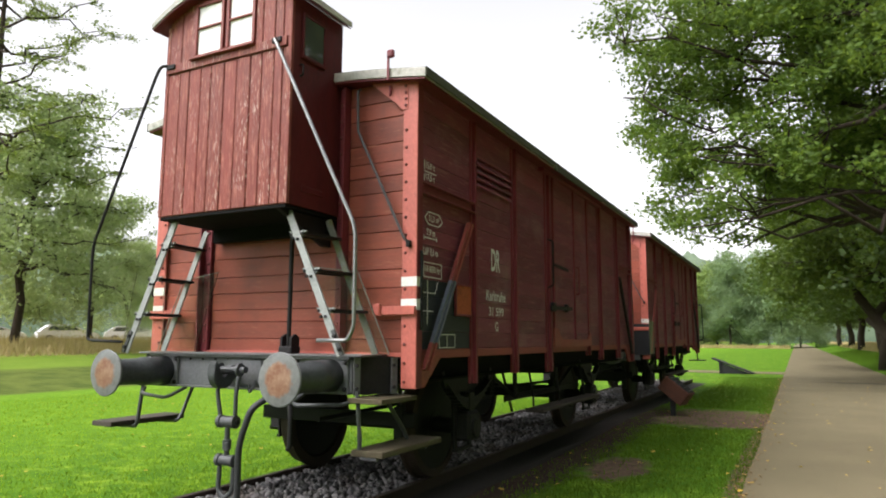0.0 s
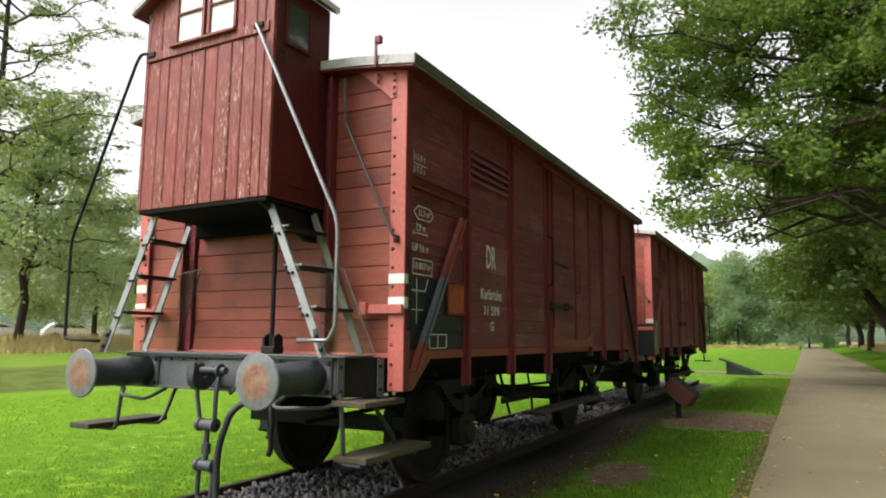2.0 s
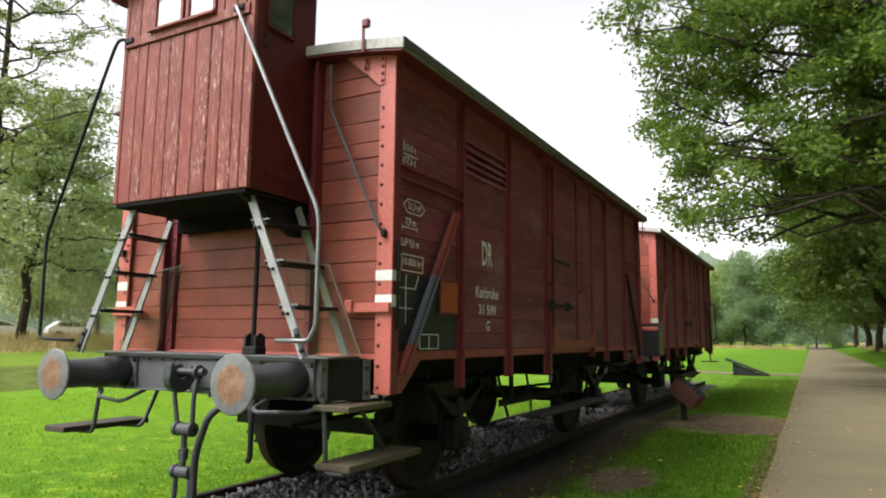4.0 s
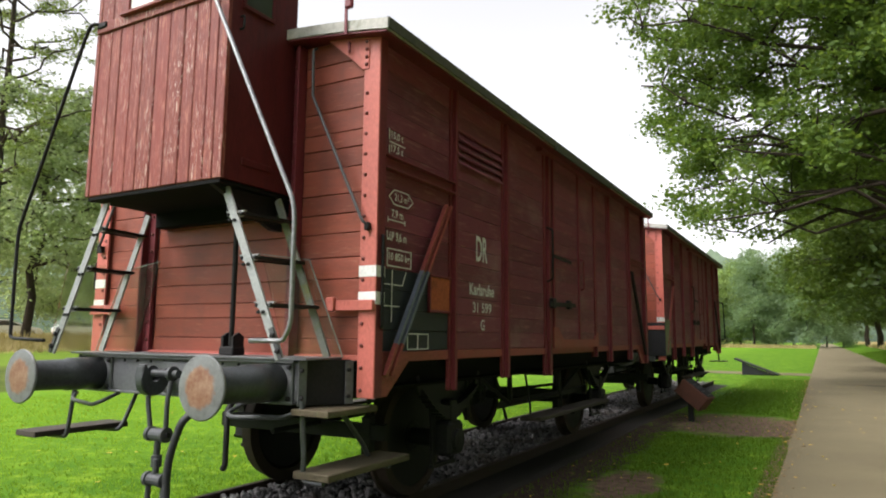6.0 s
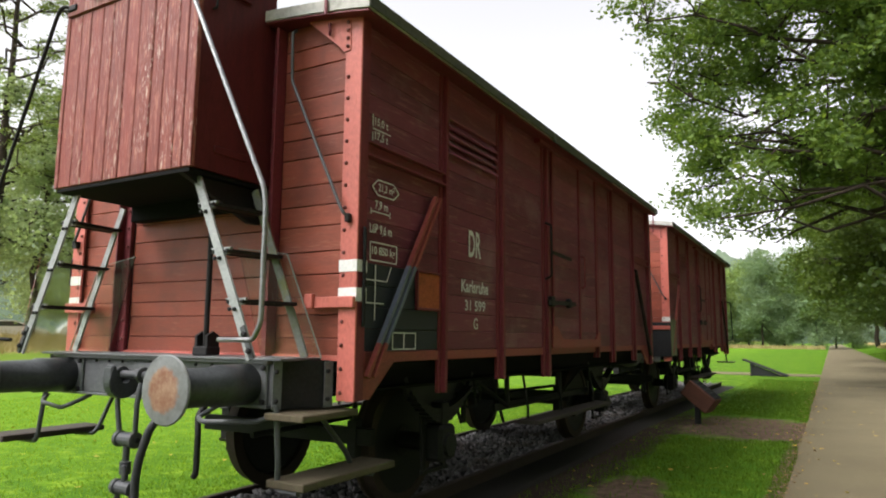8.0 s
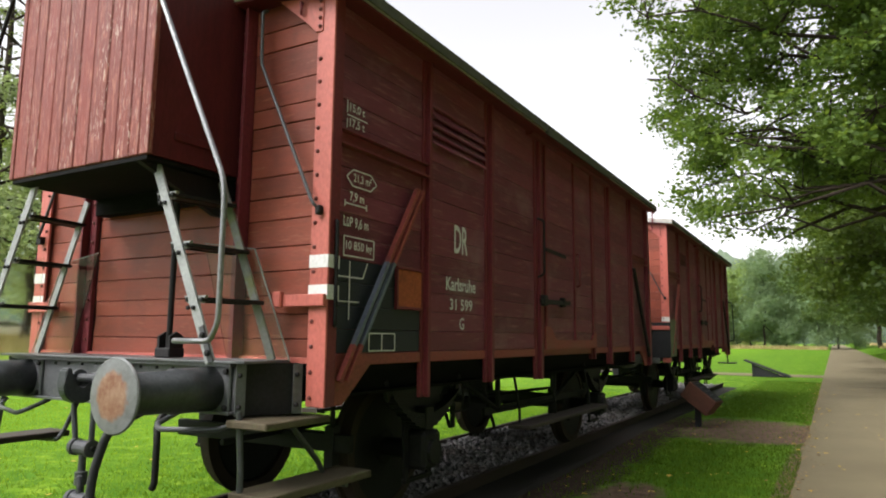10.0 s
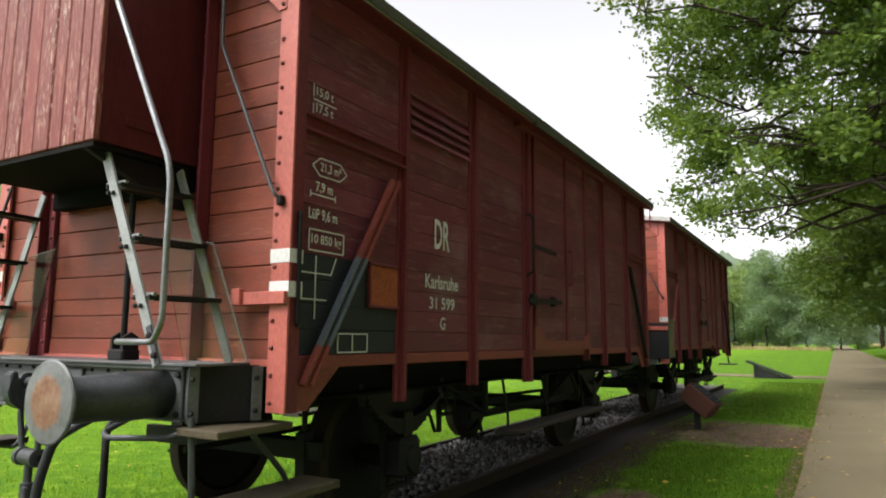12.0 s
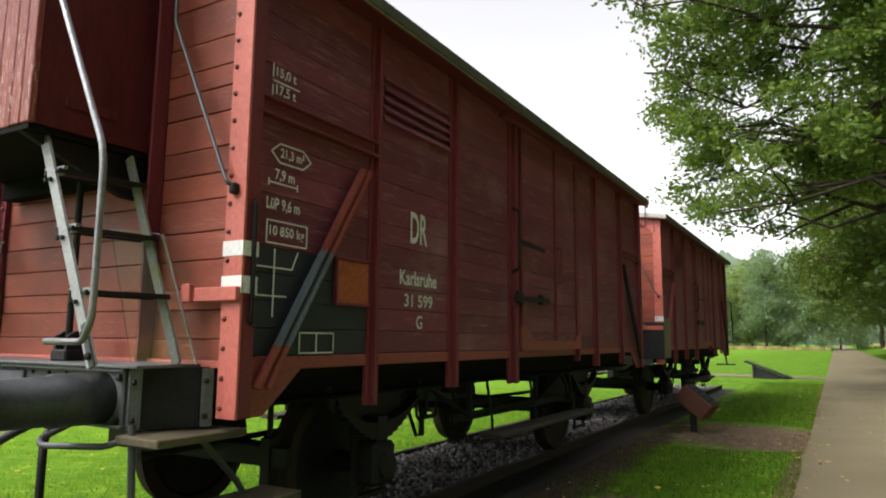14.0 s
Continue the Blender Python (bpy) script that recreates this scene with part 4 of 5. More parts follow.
    part("cab_roof", roof, M["roof"], cab, "grey arched cab roof")
    # same added dark sheet, shading the cab roof's underside by colour
    part("cab_roof_lining", arched_roof(0.79, YF - 0.09, 0.01, 4.031, 0.25, 0.010), M["pillar"], cab)
    gable = bmesh.new()
    outline = [(X0, ZE - 0.03)] + [(x, roof_z(x, 0.80, 4.04, 0.25)) for x in [X0 + (X1 - X0) * k / 10 for k in range(11)]] + [(X1, ZE - 0.03)]
    part("gable", prism(outline, "y", YF + 0.02, YF + 0.035, gable), M["cab_plank"], cab)
    # handrails beside the cab
    part("handrail", rod(bent([(0.58, -0.66, 3.67), (0.58, -0.72, 3.68), (0.63, -0.73, 3.60), (1.365, -0.70, 2.14), (1.385, -0.70, 2.04), (1.385, -0.70, 1.40), (1.33, -0.70, 1.31), (1.27, -0.70, 1.31), (1.07, -0.70, 1.31)], 0.10, 8), 0.0145, 12), M["hand_steel"], w, "bent bare steel handrail", smooth=True)
    part("handrail", rod(bent([(-0.62, -0.66, 3.68), (-0.70, -0.72, 3.70), (-0.76, -0.72, 3.62), (-1.48, -0.70, 2.17), (-1.49, -0.70, 2.05), (-1.47, -0.70, 1.31), (-1.40, -0.70, 1.30), (-1.02, -0.70, 1.29)], 0.06, 8), 0.0135, 12), M["black"], w, "bent black handrail", smooth=True)
    for x in (-0.62, 0.58):
        part("rail_bracket", box((x - 0.05, -0.70, 3.655), (x + 0.05, -0.665, 3.70), 0.006), M["black"], w)


def ladder(w, s):
    """Steel steps up to the cab."""
    top_f, low_f = Vector((0.61 * s, -0.54, 2.36)), Vector((1.165 * s, -0.54, 1.20))
    top_b, low_b = Vector((0.70 * s, -0.12, 2.30)), Vector((1.19 * s, -0.12, 1.20))
    steps = part("cab_ladder", bar(top_f, low_f, 0.062, 0.014, (1, 0, 0)), M["bright_steel"], w, "grey steel ladder to the brake cab")
    part("stringer", bar(top_b, low_b, 0.055, 0.014, (1, 0, 0)), M["mossy_steel" if s > 0 else "bright_steel"], steps, "mossy grey rear stringer" if s > 0 else "")
    for z in (2.13, 1.835, 1.53):
        f, b = top_f.lerp(low_f, (2.36 - z) / 1.16), top_b.lerp(low_b, (2.30 - z) / 1.10)
        bm = bmesh.new()
        for dx in (-0.06, 0.06):
            bar(f + Vector((dx, 0, 0)), b + Vector((dx, 0, 0)), 0.014, 0.024, (1, 0, 0), bm)
        bar(f, b, 0.15, 0.010, (1, 0, 0), bm)
        part("tread", bm, M["black"], steps, "dark steel tread")
        for e, q in ((-0.014, f),):
            part("tread_bracket", prism([(q.x - 0.085, z + 0.022), (q.x + 0.085, z + 0.022), (q.x + 0.055, z - 0.02), (q.x - 0.055, z - 0.02)], "y", q.y + 0.009, q.y + 0.030), M["bright_steel"], steps)
            for dx in (-0.02, 0.02):
                part("rivet", bolt_mesh, None, steps, at=(q.x + dx, q.y - 0.012, z - 0.045)).scale = (0.7, 0.7, 0.7)
    part("foot_bracket", bar(top_f.lerp(low_f, 0.84) + Vector((0.018 * s, -0.012, 0)), low_f + Vector((0.018 * s, -0.012, 0)), 0.034, 0.010, (1, 0, 0)), M["steel"], steps, "dark bolted foot bracket")
    for k in (0.88, 0.96):
        part("rivet", bolt_mesh, None, steps, at=top_f.lerp(low_f, k) + Vector((0.018 * s, -0.015, 0)))
    bm = prism([(0.55 * s, 1.92), (0.99 * s, 1.86), (1.30 * s, 1.20), (0.80 * s, 1.20)], "y", -0.098, -0.092)
    guard = part("acrylic_guard", bm, M["acrylic"], w, "clear acrylic sheet guarding the ladder")
    guard.visible_shadow = False
    for a, b in (((0.99, 1.86), (1.30, 1.20)), ((0.55, 1.92), (0.99, 1.86))):
        part("sheet_edge", bar((a[0] * s, -0.095, a[1]), (b[0] * s, -0.095, b[1]), 0.006, 0.008, (1, 0, 0.3)), M["mossy_steel"], guard, "pale cut edge")
    bm = prism([(-0.53, 1.20), (-0.10, 1.20), (-0.10, 1.92), (-0.42, 1.92)], "x", 1.235 * s, 1.241 * s)
    if s < 0:
        side = part("acrylic_side_guard", bm, M["acrylic"], w, "clear greenish acrylic sheet beside the ladder")
        side.visible_shadow = False
    else:
        bm.free()


def near_platform(w):
    hs = part("headstock", box((-1.10, -0.30, 0.92), (1.10, -0.27, 1.175), 0.004), M["headstock"], w, "dark grey riveted steel headstock")
    for k in range(9):
        part("bolt", bolt_mesh, None, hs, at=(-0.62 + 0.15 * k, -0.30, 1.145)).scale = (0.6, 0.6, 0.6)
    part("flange", box((-1.10, -0.345, 1.165), (1.10, -0.27, 1.185), 0.003), M["headstock"], hs)
    part("lower_flange", box((-1.10, -0.345, 0.905), (1.10, -0.27, 0.92), 0.003), M["headstock"], hs)
    part("platform_deck", box((-1.22, -0.36, 1.185), (1.22, 0.0, 1.20), 0.003), M["headstock"], w, "dark steel platform deck")
    for s in (-1, 1):
        bm = prism([(1.13 * s, -0.30), (1.29 * s, 0.0), (1.27 * s, 0.0), (1.11 * s, -0.30)], "z", 0.90, 1.185)
        side = part("platform_side", bm, M["black"], w, "black plate closing the platform side")
        for (x, y) in ((1.15, -0.31), (1.30, -0.02)):
            strip = part("angle_strip", bar((x * s, y, 0.90), (x * s, y, 1.18), 0.055, 0.012, (0.45 * s, 1, 0)), M["headstock"], side)
            for z in (0.95, 1.12):
                part("bolt", bolt_mesh, None, side, at=(x * s + 0.01, y - 0.01, z)).scale = (0.8, 0.8, 0.8)
        buffer(w, 0.915 * s, -0.31, -1)
        ladder(w, s)
        # steps hung below the platform
        if s > 0:
            part("upper_step", box((s * 1.12, -0.38, 0.845), (s * 1.42, 0.14, 0.885), 0.006), M["timber"], w, "weathered timber upper step")
            part("lower_step", box((1.14, -0.36, 0.465), (1.42, 0.56, 0.51), 0.006), M["timber"], w, "weathered mossy timber lower step")
            part("step_hanger", rod(bent([(1.17, -0.33, 0.93), (1.20, -0.33, 0.60), (1.20, -0.33, 0.45), (1.36, -0.33, 0.45)], 0.04), 0.017, 10), M["steel"], w, "grey bent steel step hanger")
            part("step_hanger", rod(bent([(1.20, 0.02, 0.85), (1.22, 0.28, 0.58), (1.22, 0.36, 0.45), (1.38, 0.36, 0.45)], 0.04), 0.017, 10), M["steel"], w)
        else:
            part("lower_step", box((-1.50, -0.58, 0.55), (-1.24, 0.22, 0.595), 0.006), M["sleeper"], w, "dark weathered timber step")
            part("step_hanger", rod(bent([(-1.16, -0.34, 0.92), (-1.18, -0.36, 0.60), (-1.20, -0.36, 0.54), (-1.42, -0.36, 0.535)], 0.05), 0.017, 10), M["steel"], w, "grey bent steel step hanger")
            part("step_hanger", rod(bent([(-1.16, 0.26, 0.92), (-1.18, 0.13, 0.60), (-1.20, 0.10, 0.54), (-1.42, 0.08, 0.535)], 0.05), 0.017, 10), M["steel"], w)
        part("shunter_handle", rod(bent([(s * 0.66, -0.30, 0.90), (s * 0.66, -0.46, 0.84), (s * 0.72, -0.48, 0.82), (s * 1.10, -0.40, 0.835), (s * 1.16, -0.32, 0.88)], 0.05), 0.015, 10), M["steel"], w, "bent grey steel shunter's handle")
    part("left_grab_bar", rod(bent([(-1.49, 0.05, 1.97), (-1.57, 0.03, 1.97), (-1.57, 0.03, 1.73), (-1.49, 0.05, 1.73)], 0.03), 0.010, 8), M["black"], w, "small black grab bar")
    part("brake_spindle", rod([(0.37, -0.18, 1.2), (0.37, -0.18, 2.34)], 0.019, 10), M["black"], w, "black vertical brake spindle")
    sb = part("spindle_base", box((0.31, -0.24, 1.20), (0.45, -0.12, 1.26), 0.008), M["black"], w)
    for x in (0.32, 0.42):
        part("base_cheek", prism([(-0.23, 1.26), (-0.13, 1.26), (-0.13, 1.33), (-0.18, 1.36), (-0.23, 1.33)], "x", x, x + 0.022), M["black"], sb)
    coupling(w, -0.30)


def plain_walls(w):
    part("far_side_wall", box((-SIDE - 0.02, 0.02, 1.18), (-SIDE + 0.04, LENGTH - 0.02, 3.46), 0.004), M["side_plank"], w)
    part("far_end_wall", box((-1.43, LENGTH - 0.05, 1.18), (1.43, LENGTH, 3.50), 0.004), M["end_plank"], w)
    for s in (-1, 1):
        part("far_corner_post", box((s * 1.36, LENGTH - 0.09, 0.94), (s * POST, LENGTH + 0.012, 3.45), 0.004), M["pillar"], w)
        buffer(w, 0.915 * s, LENGTH + 0.02, 1)
    part("far_headstock", box((-1.2, LENGTH - 0.04, 0.92), (1.2, LENGTH + 0.005, 1.175), 0.004), M["headstock"], w)


def freight_wagon(y, near, label):
    w = thing("freight_wagon", (CX, y, 0), label, "freight wagon", "coupled freight wagons")
    end_wall(w, near)
    side_wall(w, near)
    plain_walls(w)
    underframe(w)
    for yy in (1.62, 6.12):
        wheelset(w, yy)
    if near:
        near_platform(w)
        brake_cab(w)
    else:
        part("near_headstock", box((-1.3, -0.02, 0.92), (1.3, -0.005, 1.17), 0.003), M["headstock"], w)
        for s in (-1, 1):
            buffer(w, 0.915 * s, -0.02, -1)
        part("corner_cover", box((1.10, -0.03, 1.02), (1.50, -0.018, 1.64), 0.003), M["dark_plate"], w, "black plate over the lower corner")
        part("corner_sheet", box((SIDE + 0.062, 0.0, 1.04), (SIDE + 0.07, 0.48, 1.70), 0.003), surface("mossy_grey_sheet", (0.14, 0.16, 0.09), 0.6, vary=0), w, "mossy grey sheet on the lower corner")
        part("rear_grab_bar", rod(bent([(SIDE + 0.02, LENGTH - 0.1, 2.4), (SIDE + 0.15, LENGTH + 0.05, 2.38), (SIDE + 0.17, LENGTH + 0.05, 1.35), (SIDE + 0.02, LENGTH - 0.1, 1.30)], 0.05), 0.015, 8), M["black"], w)
        part("rear_step", box((1.18, LENGTH - 0.2, 0.70), (1.62, LENGTH + 0.25, 0.73), 0.004), M["black"], w)
        part("rear_step_hanger", rod([(1.40, LENGTH, 1.0), (1.42, LENGTH, 0.70)], 0.02, 8), M["black"], w)
    return w


freight_wagon(0.0, True, "weathered red-brown boarded freight wagon with raised brake cab, on rails")
freight_wagon(9.40, False, "red-brown boarded freight wagon without cab, coupled behind the first")


# ---- ground, track and path ----
def ground_z(x, y):
    """The lawn's height: level by the track, a shallow ditch far to the left, low banks on both borders."""
    d = (4.07 - x) * 0.86 + (y + 4.6) * 0.51 if x < 0 else 0
    z = GROUND + 0.012 * math.sin(0.9 * x + 0.3) * math.cos(0.7 * y)
    if x < -8:
        z += 1.15 * min(1, max(0, (-x - 17) / 15)) ** 1.3 - 0.12 * math.exp(-((x + 16.5) / 1.6) ** 2)
    if x > 7.6:
        z += 0.85 * min(1, (x - 7.6) / 5) ** 1.2
    return z


def ground_sheet():
    bm = bmesh.new()
    xs = [-900, -400, -150, -80, -50] + [-40 + k for k in range(61)] + [24, 30, 45, 80, 150, 400, 900]
    ys = [-300, -120, -60, -30] + [-20 + 1.25 * k for k in range(97)] + [110, 130, 160, 220, 300, 500, 1200]
    grid = [[bm.verts.new((x, y, ground_z(x, y))) for y in ys] for x in xs]
    for i in range(len(xs) - 1):
        for j in range(len(ys) - 1):
            bm.faces.new((grid[i][j], grid[i + 1][j], grid[i + 1][j + 1], grid[i][j + 1]))
    return bm


def setting(name, bm, material, label, kind="structure", category=""):
    return tagged(new(name, mesh_of(name, bm, material)), label, category or name, "", kind)


g = setting("ground", ground_sheet(), M["lawn"], "mown green lawn with bare soil patches and painted shade by the rail")
for f in g.data.polygons:
    f.use_smooth = True

bm = bmesh.new()
ys = [-40 + 1.0 * k for k in range(160)] + [140, 200, 320]
left, right = [], []
for y in ys:
    wob = 0.05 * noise.noise(Vector((y * 0.7, 3, 0))) + 0.03 * noise.noise(Vector((y * 2.3, 9, 0)))
    left.append((bm.verts.new((3.50 + wob, y, GROUND + 0.022)), bm.verts.new((3.47 + wob, y, GROUND - 0.05))))
    right.append((bm.verts.new((7.45 - wob, y, GROUND + 0.022)), bm.verts.new((7.48 - wob, y, GROUND - 0.05))))
for i in range(len(ys) - 1):
    bm.faces.new((left[i][0], right[i][0], right[i + 1][0], left[i + 1][0]))
    bm.faces.new((left[i][1], left[i][0], left[i + 1][0], left[i + 1][1]))
    bm.faces.new((right[i][0], right[i][1], right[i + 1][1], right[i + 1][0]))
setting("path", bm, M["path"], "wide beige gravel footpath beside the track", category="path")
setting("cross_path", box((-14, 29.6, GROUND - 0.03), (3.49, 31.6, GROUND + 0.03)), M["path"], "narrow gravel side path across the lawn", category="path")

# track
PROFILE = [(-0.062, 0.0), (0.062, 0.0), (0.062, 0.012), (0.010, 0.028), (0.010, 0.105), (0.034, 0.115), (0.034, 0.145), (0.026, 0.15), (-0.026, 0.15), (-0.034, 0.145), (-0.034, 0.115), (-0.010, 0.105), (-0.010, 0.028), (-0.062, 0.012)]
track = thing("railway_track", (CX, 0, RAIL - 0.15), "old railway track with rusty rails on tarred sleepers", "railway track")
for s in (-1, 1):
    part("rail", prism([(0.7525 * s + u, v) for u, v in PROFILE], "y", -14, 21), M["rail"], track, "rusty steel rail")
sleeper = mesh_of("sleeper", box((-1.25, -0.12, -0.14), (1.25, 0.12, 0.0), 0.012), M["sleeper"])
for k in range(54):
    part("sleeper", sleeper, None, track, at=(random.uniform(-0.02, 0.02), -13.6 + 0.65 * k, -0.022))


def stuff(name, co, faces, material, label, category, smooth=False):
    """Many small pieces in one mesh, from arrays."""
    me = bpy.data.meshes.new(name)
    co, faces = np.asarray(co, dtype=np.float32).reshape(-1, 3), np.asarray(faces, dtype=np.int32)
    k = faces.shape[1]
    me.vertices.add(len(co))
    me.vertices.foreach_set("co", co.ravel())
    me.loops.add(faces.size)
    me.loops.foreach_set("vertex_index", faces.ravel())
    me.polygons.add(len(faces))
    me.polygons.foreach_set("loop_start", np.arange(0, faces.size, k, dtype=np.int32))
    me.polygons.foreach_set("loop_total", np.full(len(faces), k, dtype=np.int32))
    me.update(calc_edges=True)
    me.validate()
    me.materials.append(material)
    return me


def stones():
    rng = np.random.default_rng(3)
    bm = bmesh.new()
    bmesh.ops.create_icosphere(bm, subdivisions=1, radius=1)
    bm.verts.ensure_lookup_table()
    v0, f0 = np.array([v.co[:] for v in bm.verts]), np.array([[v.index for v in f.verts] for f in bm.faces])
    bm.free()
    n = 22000
    x = rng.uniform(-0.68, 0.68, n)
    y = -9.0 + 29.5 * rng.random(n)
    z = RAIL - 0.045 + rng.uniform(-0.03, 0.02, n)
    size = rng.uniform(0.015, 0.034, (n, 1, 1)) * rng.uniform(0.65, 1.2, (n, 1, 3))
    a = rng.uniform(0, math.tau, n)
    jag = 1 + rng.uniform(-0.36, 0.36, (n, len(v0), 1))
    co = v0[None] * jag * size
    ca, sa = np.cos(a)[:, None], np.sin(a)[:, None]
    co = np.stack([co[..., 0] * ca - co[..., 1] * sa, co[..., 0] * sa + co[..., 1] * ca, co[..., 2]], -1)
    co += np.stack([x + CX, y, z], -1)[:, None]
    faces = f0[None] + (np.arange(n) * len(v0))[:, None, None]
    return stuff("ballast", co, faces.reshape(-1, 3), M["stone"], "", "")


tagged(new("ballast", stones()), "loose dark grey crushed stone between the rails", "ballast", "", "stuff")
bed = bmesh.new()
prism([(-0.98, GROUND - 0.06), (1.35, GROUND - 0.06), (1.15, RAIL - 0.135), (0.72, RAIL - 0.12), (0.68, RAIL - 0.06), (-0.68, RAIL - 0.06), (-0.72, RAIL - 0.12), (-0.88, RAIL - 0.135)], "y", -14, 21, bed)
for v in bed.verts:
    v.co.x += CX
setting("track_bed", bed, surface("dark_stony_soil", (0.022, 0.019, 0.016), 0.9, big=3, fine=25, spread=0.5, vary=0, bump=0.8), "dark stony bed under the rails", category="track bed")


def blades(seed, n, xr, yr, height, material, power=1.0, keep=None, width=0.006):
    rng = np.random.default_rng(seed)
    x = rng.uniform(*xr, n)
    y = yr[0] + (yr[1] - yr[0]) * rng.random(n) ** power
    if keep is not None:
        ok = keep(x, y, rng)
        x, y = x[ok], y[ok]
    n = len(x)
    z = np.array([ground_z(a, b) for a, b in zip(x, y)]) - 0.004
    h = height * rng.uniform(0.4, 1.2, n)
    a = rng.uniform(0, math.tau, n)
    lean = rng.uniform(0.1, 0.7, n) * h
    w = width * rng.uniform(0.6, 1.4, n)
    base = np.stack([x, y, z], -1)
    side = np.stack([-np.sin(a) * w, np.cos(a) * w, 0 * w], -1)
    tip = base + np.stack([np.cos(a) * lean, np.sin(a) * lean, h], -1)
    co = np.stack([base - side, base + side, tip], 1)
    return stuff("grass", co, np.arange(3 * n).reshape(-1, 3), material, "", "")


def on_lawn(x, y, rng):
    bare = (((x - 2.2) / 1.7) ** 2 + ((y - 10.0) / 1.9) ** 2 < 1.05) | (((x - 2.05) / 0.4) ** 2 + ((y - 3.8) / 0.8) ** 2 < 1) | (((x - 1.35) / 0.35) ** 2 < rng.random(len(x)))
    return (~bare | (rng.random(len(x)) < 0.08)) & (rng.random(len(x)) < (y + 3.5) / 3.0)


tagged(new("grass", blades(5, 100000, (1.2, 3.5), (-3.5, 26), 0.045, M["grass"], 1.6, on_lawn)), "short grass between track and path, green darkened for tree shade", "grass", "", "stuff")
tagged(new("grass", blades(6, 150000, (-4.5, -0.93), (-5, 12), 0.035, M["lawn_blade"], 1.2, lambda x, y, rng: rng.random(len(x)) < np.exp((x + 0.93) / 1.1), 0.006)), "longer green grass along the far rail", "grass", "", "stuff")
tagged(new("grass", blades(13, 60000, (-13, -1.4), (-3, 17), 0.038, M["lawn_tuft"], 1.1, None, 0.008)), "mown lawn grass beyond the track", "grass", "", "stuff")
tagged(new("dry_grass", blades(7, 30000, (-38, -27), (2, 60), 0.55, M["dry_grass"], 1.0, None, 0.02)), "tall dry grass along the field's border", "grass", "", "stuff")
tagged(new("dry_grass", blades(8, 16000, (10.5, 15), (20, 130), 0.5, M["dry_grass"], 1.0, None, 0.02)), "tall dry grass below the avenue trees", "grass", "", "stuff")
tagged(new("grass", blades(9, 60000, (7.5, 11.5), (20, 90), 0.08, M["grass"], 1.3, None, 0.012)), "green grass verge beyond the path", "grass", "", "stuff")


tagged(new("dry_grass", blades(10, 16000, (-75, 3.0), (132, 142), 0.7, M["dry_grass"], 1.0, None, 0.05)), "dry grass strip below the far woods", "grass", "", "stuff")


def fallen_leaves():
    rng = np.random.default_rng(11)
    n = 400
    x = np.concatenate([rng.uniform(1.3, 3.6, 110), rng.uniform(3.5, 7.4, 140), rng.uniform(3.3, 3.8, 30), rng.uniform(-10, -1.6, 120)])
    y = -1 + 26 * rng.random(n) ** 1.5
    a = rng.uniform(0, math.tau, n)
    s = rng.uniform(0.016, 0.044, n)
    shape = np.array([(-1, 0), (-0.35, -0.55), (0.4, -0.5), (1, 0), (0.4, 0.5), (-0.35, 0.55)])
    co = np.zeros((n, 6, 3))
    co[..., 0] = (shape[None, :, 0] * np.cos(a)[:, None] - shape[None, :, 1] * np.sin(a)[:, None]) * s[:, None] + x[:, None]
    co[..., 1] = (shape[None, :, 0] * np.sin(a)[:, None] + shape[None, :, 1] * np.cos(a)[:, None]) * s[:, None] + y[:, None]
    co[..., 2] = GROUND + np.where(x > 3.5, 0.03, 0.04)[:, None] + rng.uniform(0, 0.02, (n, 6))
    return stuff("leaves", co, np.arange(6 * n).reshape(-1, 6), M["yellow_leaf"], "", "")


def litter():
    """Small brown leaves and crumbs gathered along the path's edge."""
    rng = np.random.default_rng(12)
    n = 900
    x = 3.47 + rng.normal(0, 0.09, n)
    y = -2 + 28 * rng.random(n) ** 1.4
    a, s = rng.uniform(0, math.tau, n), rng.uniform(0.010, 0.032, n)
    shape = np.array([(-1, 0), (0.1, -0.5), (1, 0), (0.1, 0.5)])
    co = np.zeros((n, 4, 3))
    co[..., 0] = (shape[None, :, 0] * np.cos(a)[:, None] - shape[None, :, 1] * np.sin(a)[:, None]) * s[:, None] + x[:, None]
    co[..., 1] = (shape[None, :, 0] * np.sin(a)[:, None] + shape[None, :, 1] * np.cos(a)[:, None]) * s[:, None] + y[:, None]
    co[..., 2] = GROUND + 0.03 + rng.uniform(0, 0.015, (n, 4))
    return stuff("litter", co, np.arange(4 * n).reshape(-1, 4), M["brown_leaf"], "", "")


tagged(new("leaf_litter", litter()), "small brown leaf litter along the path's edge", "leaves", "", "stuff")
tagged(new("fallen_leaves", fallen_leaves()), "scattered yellow autumn leaves on path and lawn", "leaves", "", "stuff")


# ---- trees ----
def leaf_cloud(rng, centres, per, spread, size, material):
    """Leaves as small folded diamonds scattered about twig ends."""
    c = np.repeat(np.asarray(centres), per, axis=0)
    n = len(c)
    c = c + rng.normal(0, 1, (n, 3)) * np.array(spread)
    d = rng.normal(0, 1, (n, 3))
    d[:, 2] = d[:, 2] * 0.5 - 0.3
    d /= np.linalg.norm(d, axis=1, keepdims=True)
    u = rng.normal(0, 1, (n, 3))
    u[:, 2] *= 0.6
    w = np.cross(d, u)
    w /= np.linalg.norm(w, axis=1, keepdims=True)
    s = size * rng.uniform(0.6, 1.3, (n, 1))
    co = np.stack([c - d * s, c + w * s * 0.5, c + d * s, c - w * s * 0.5], 1)
    return stuff("crown", co, np.arange(4 * n).reshape(-1, 4), material, "", "")


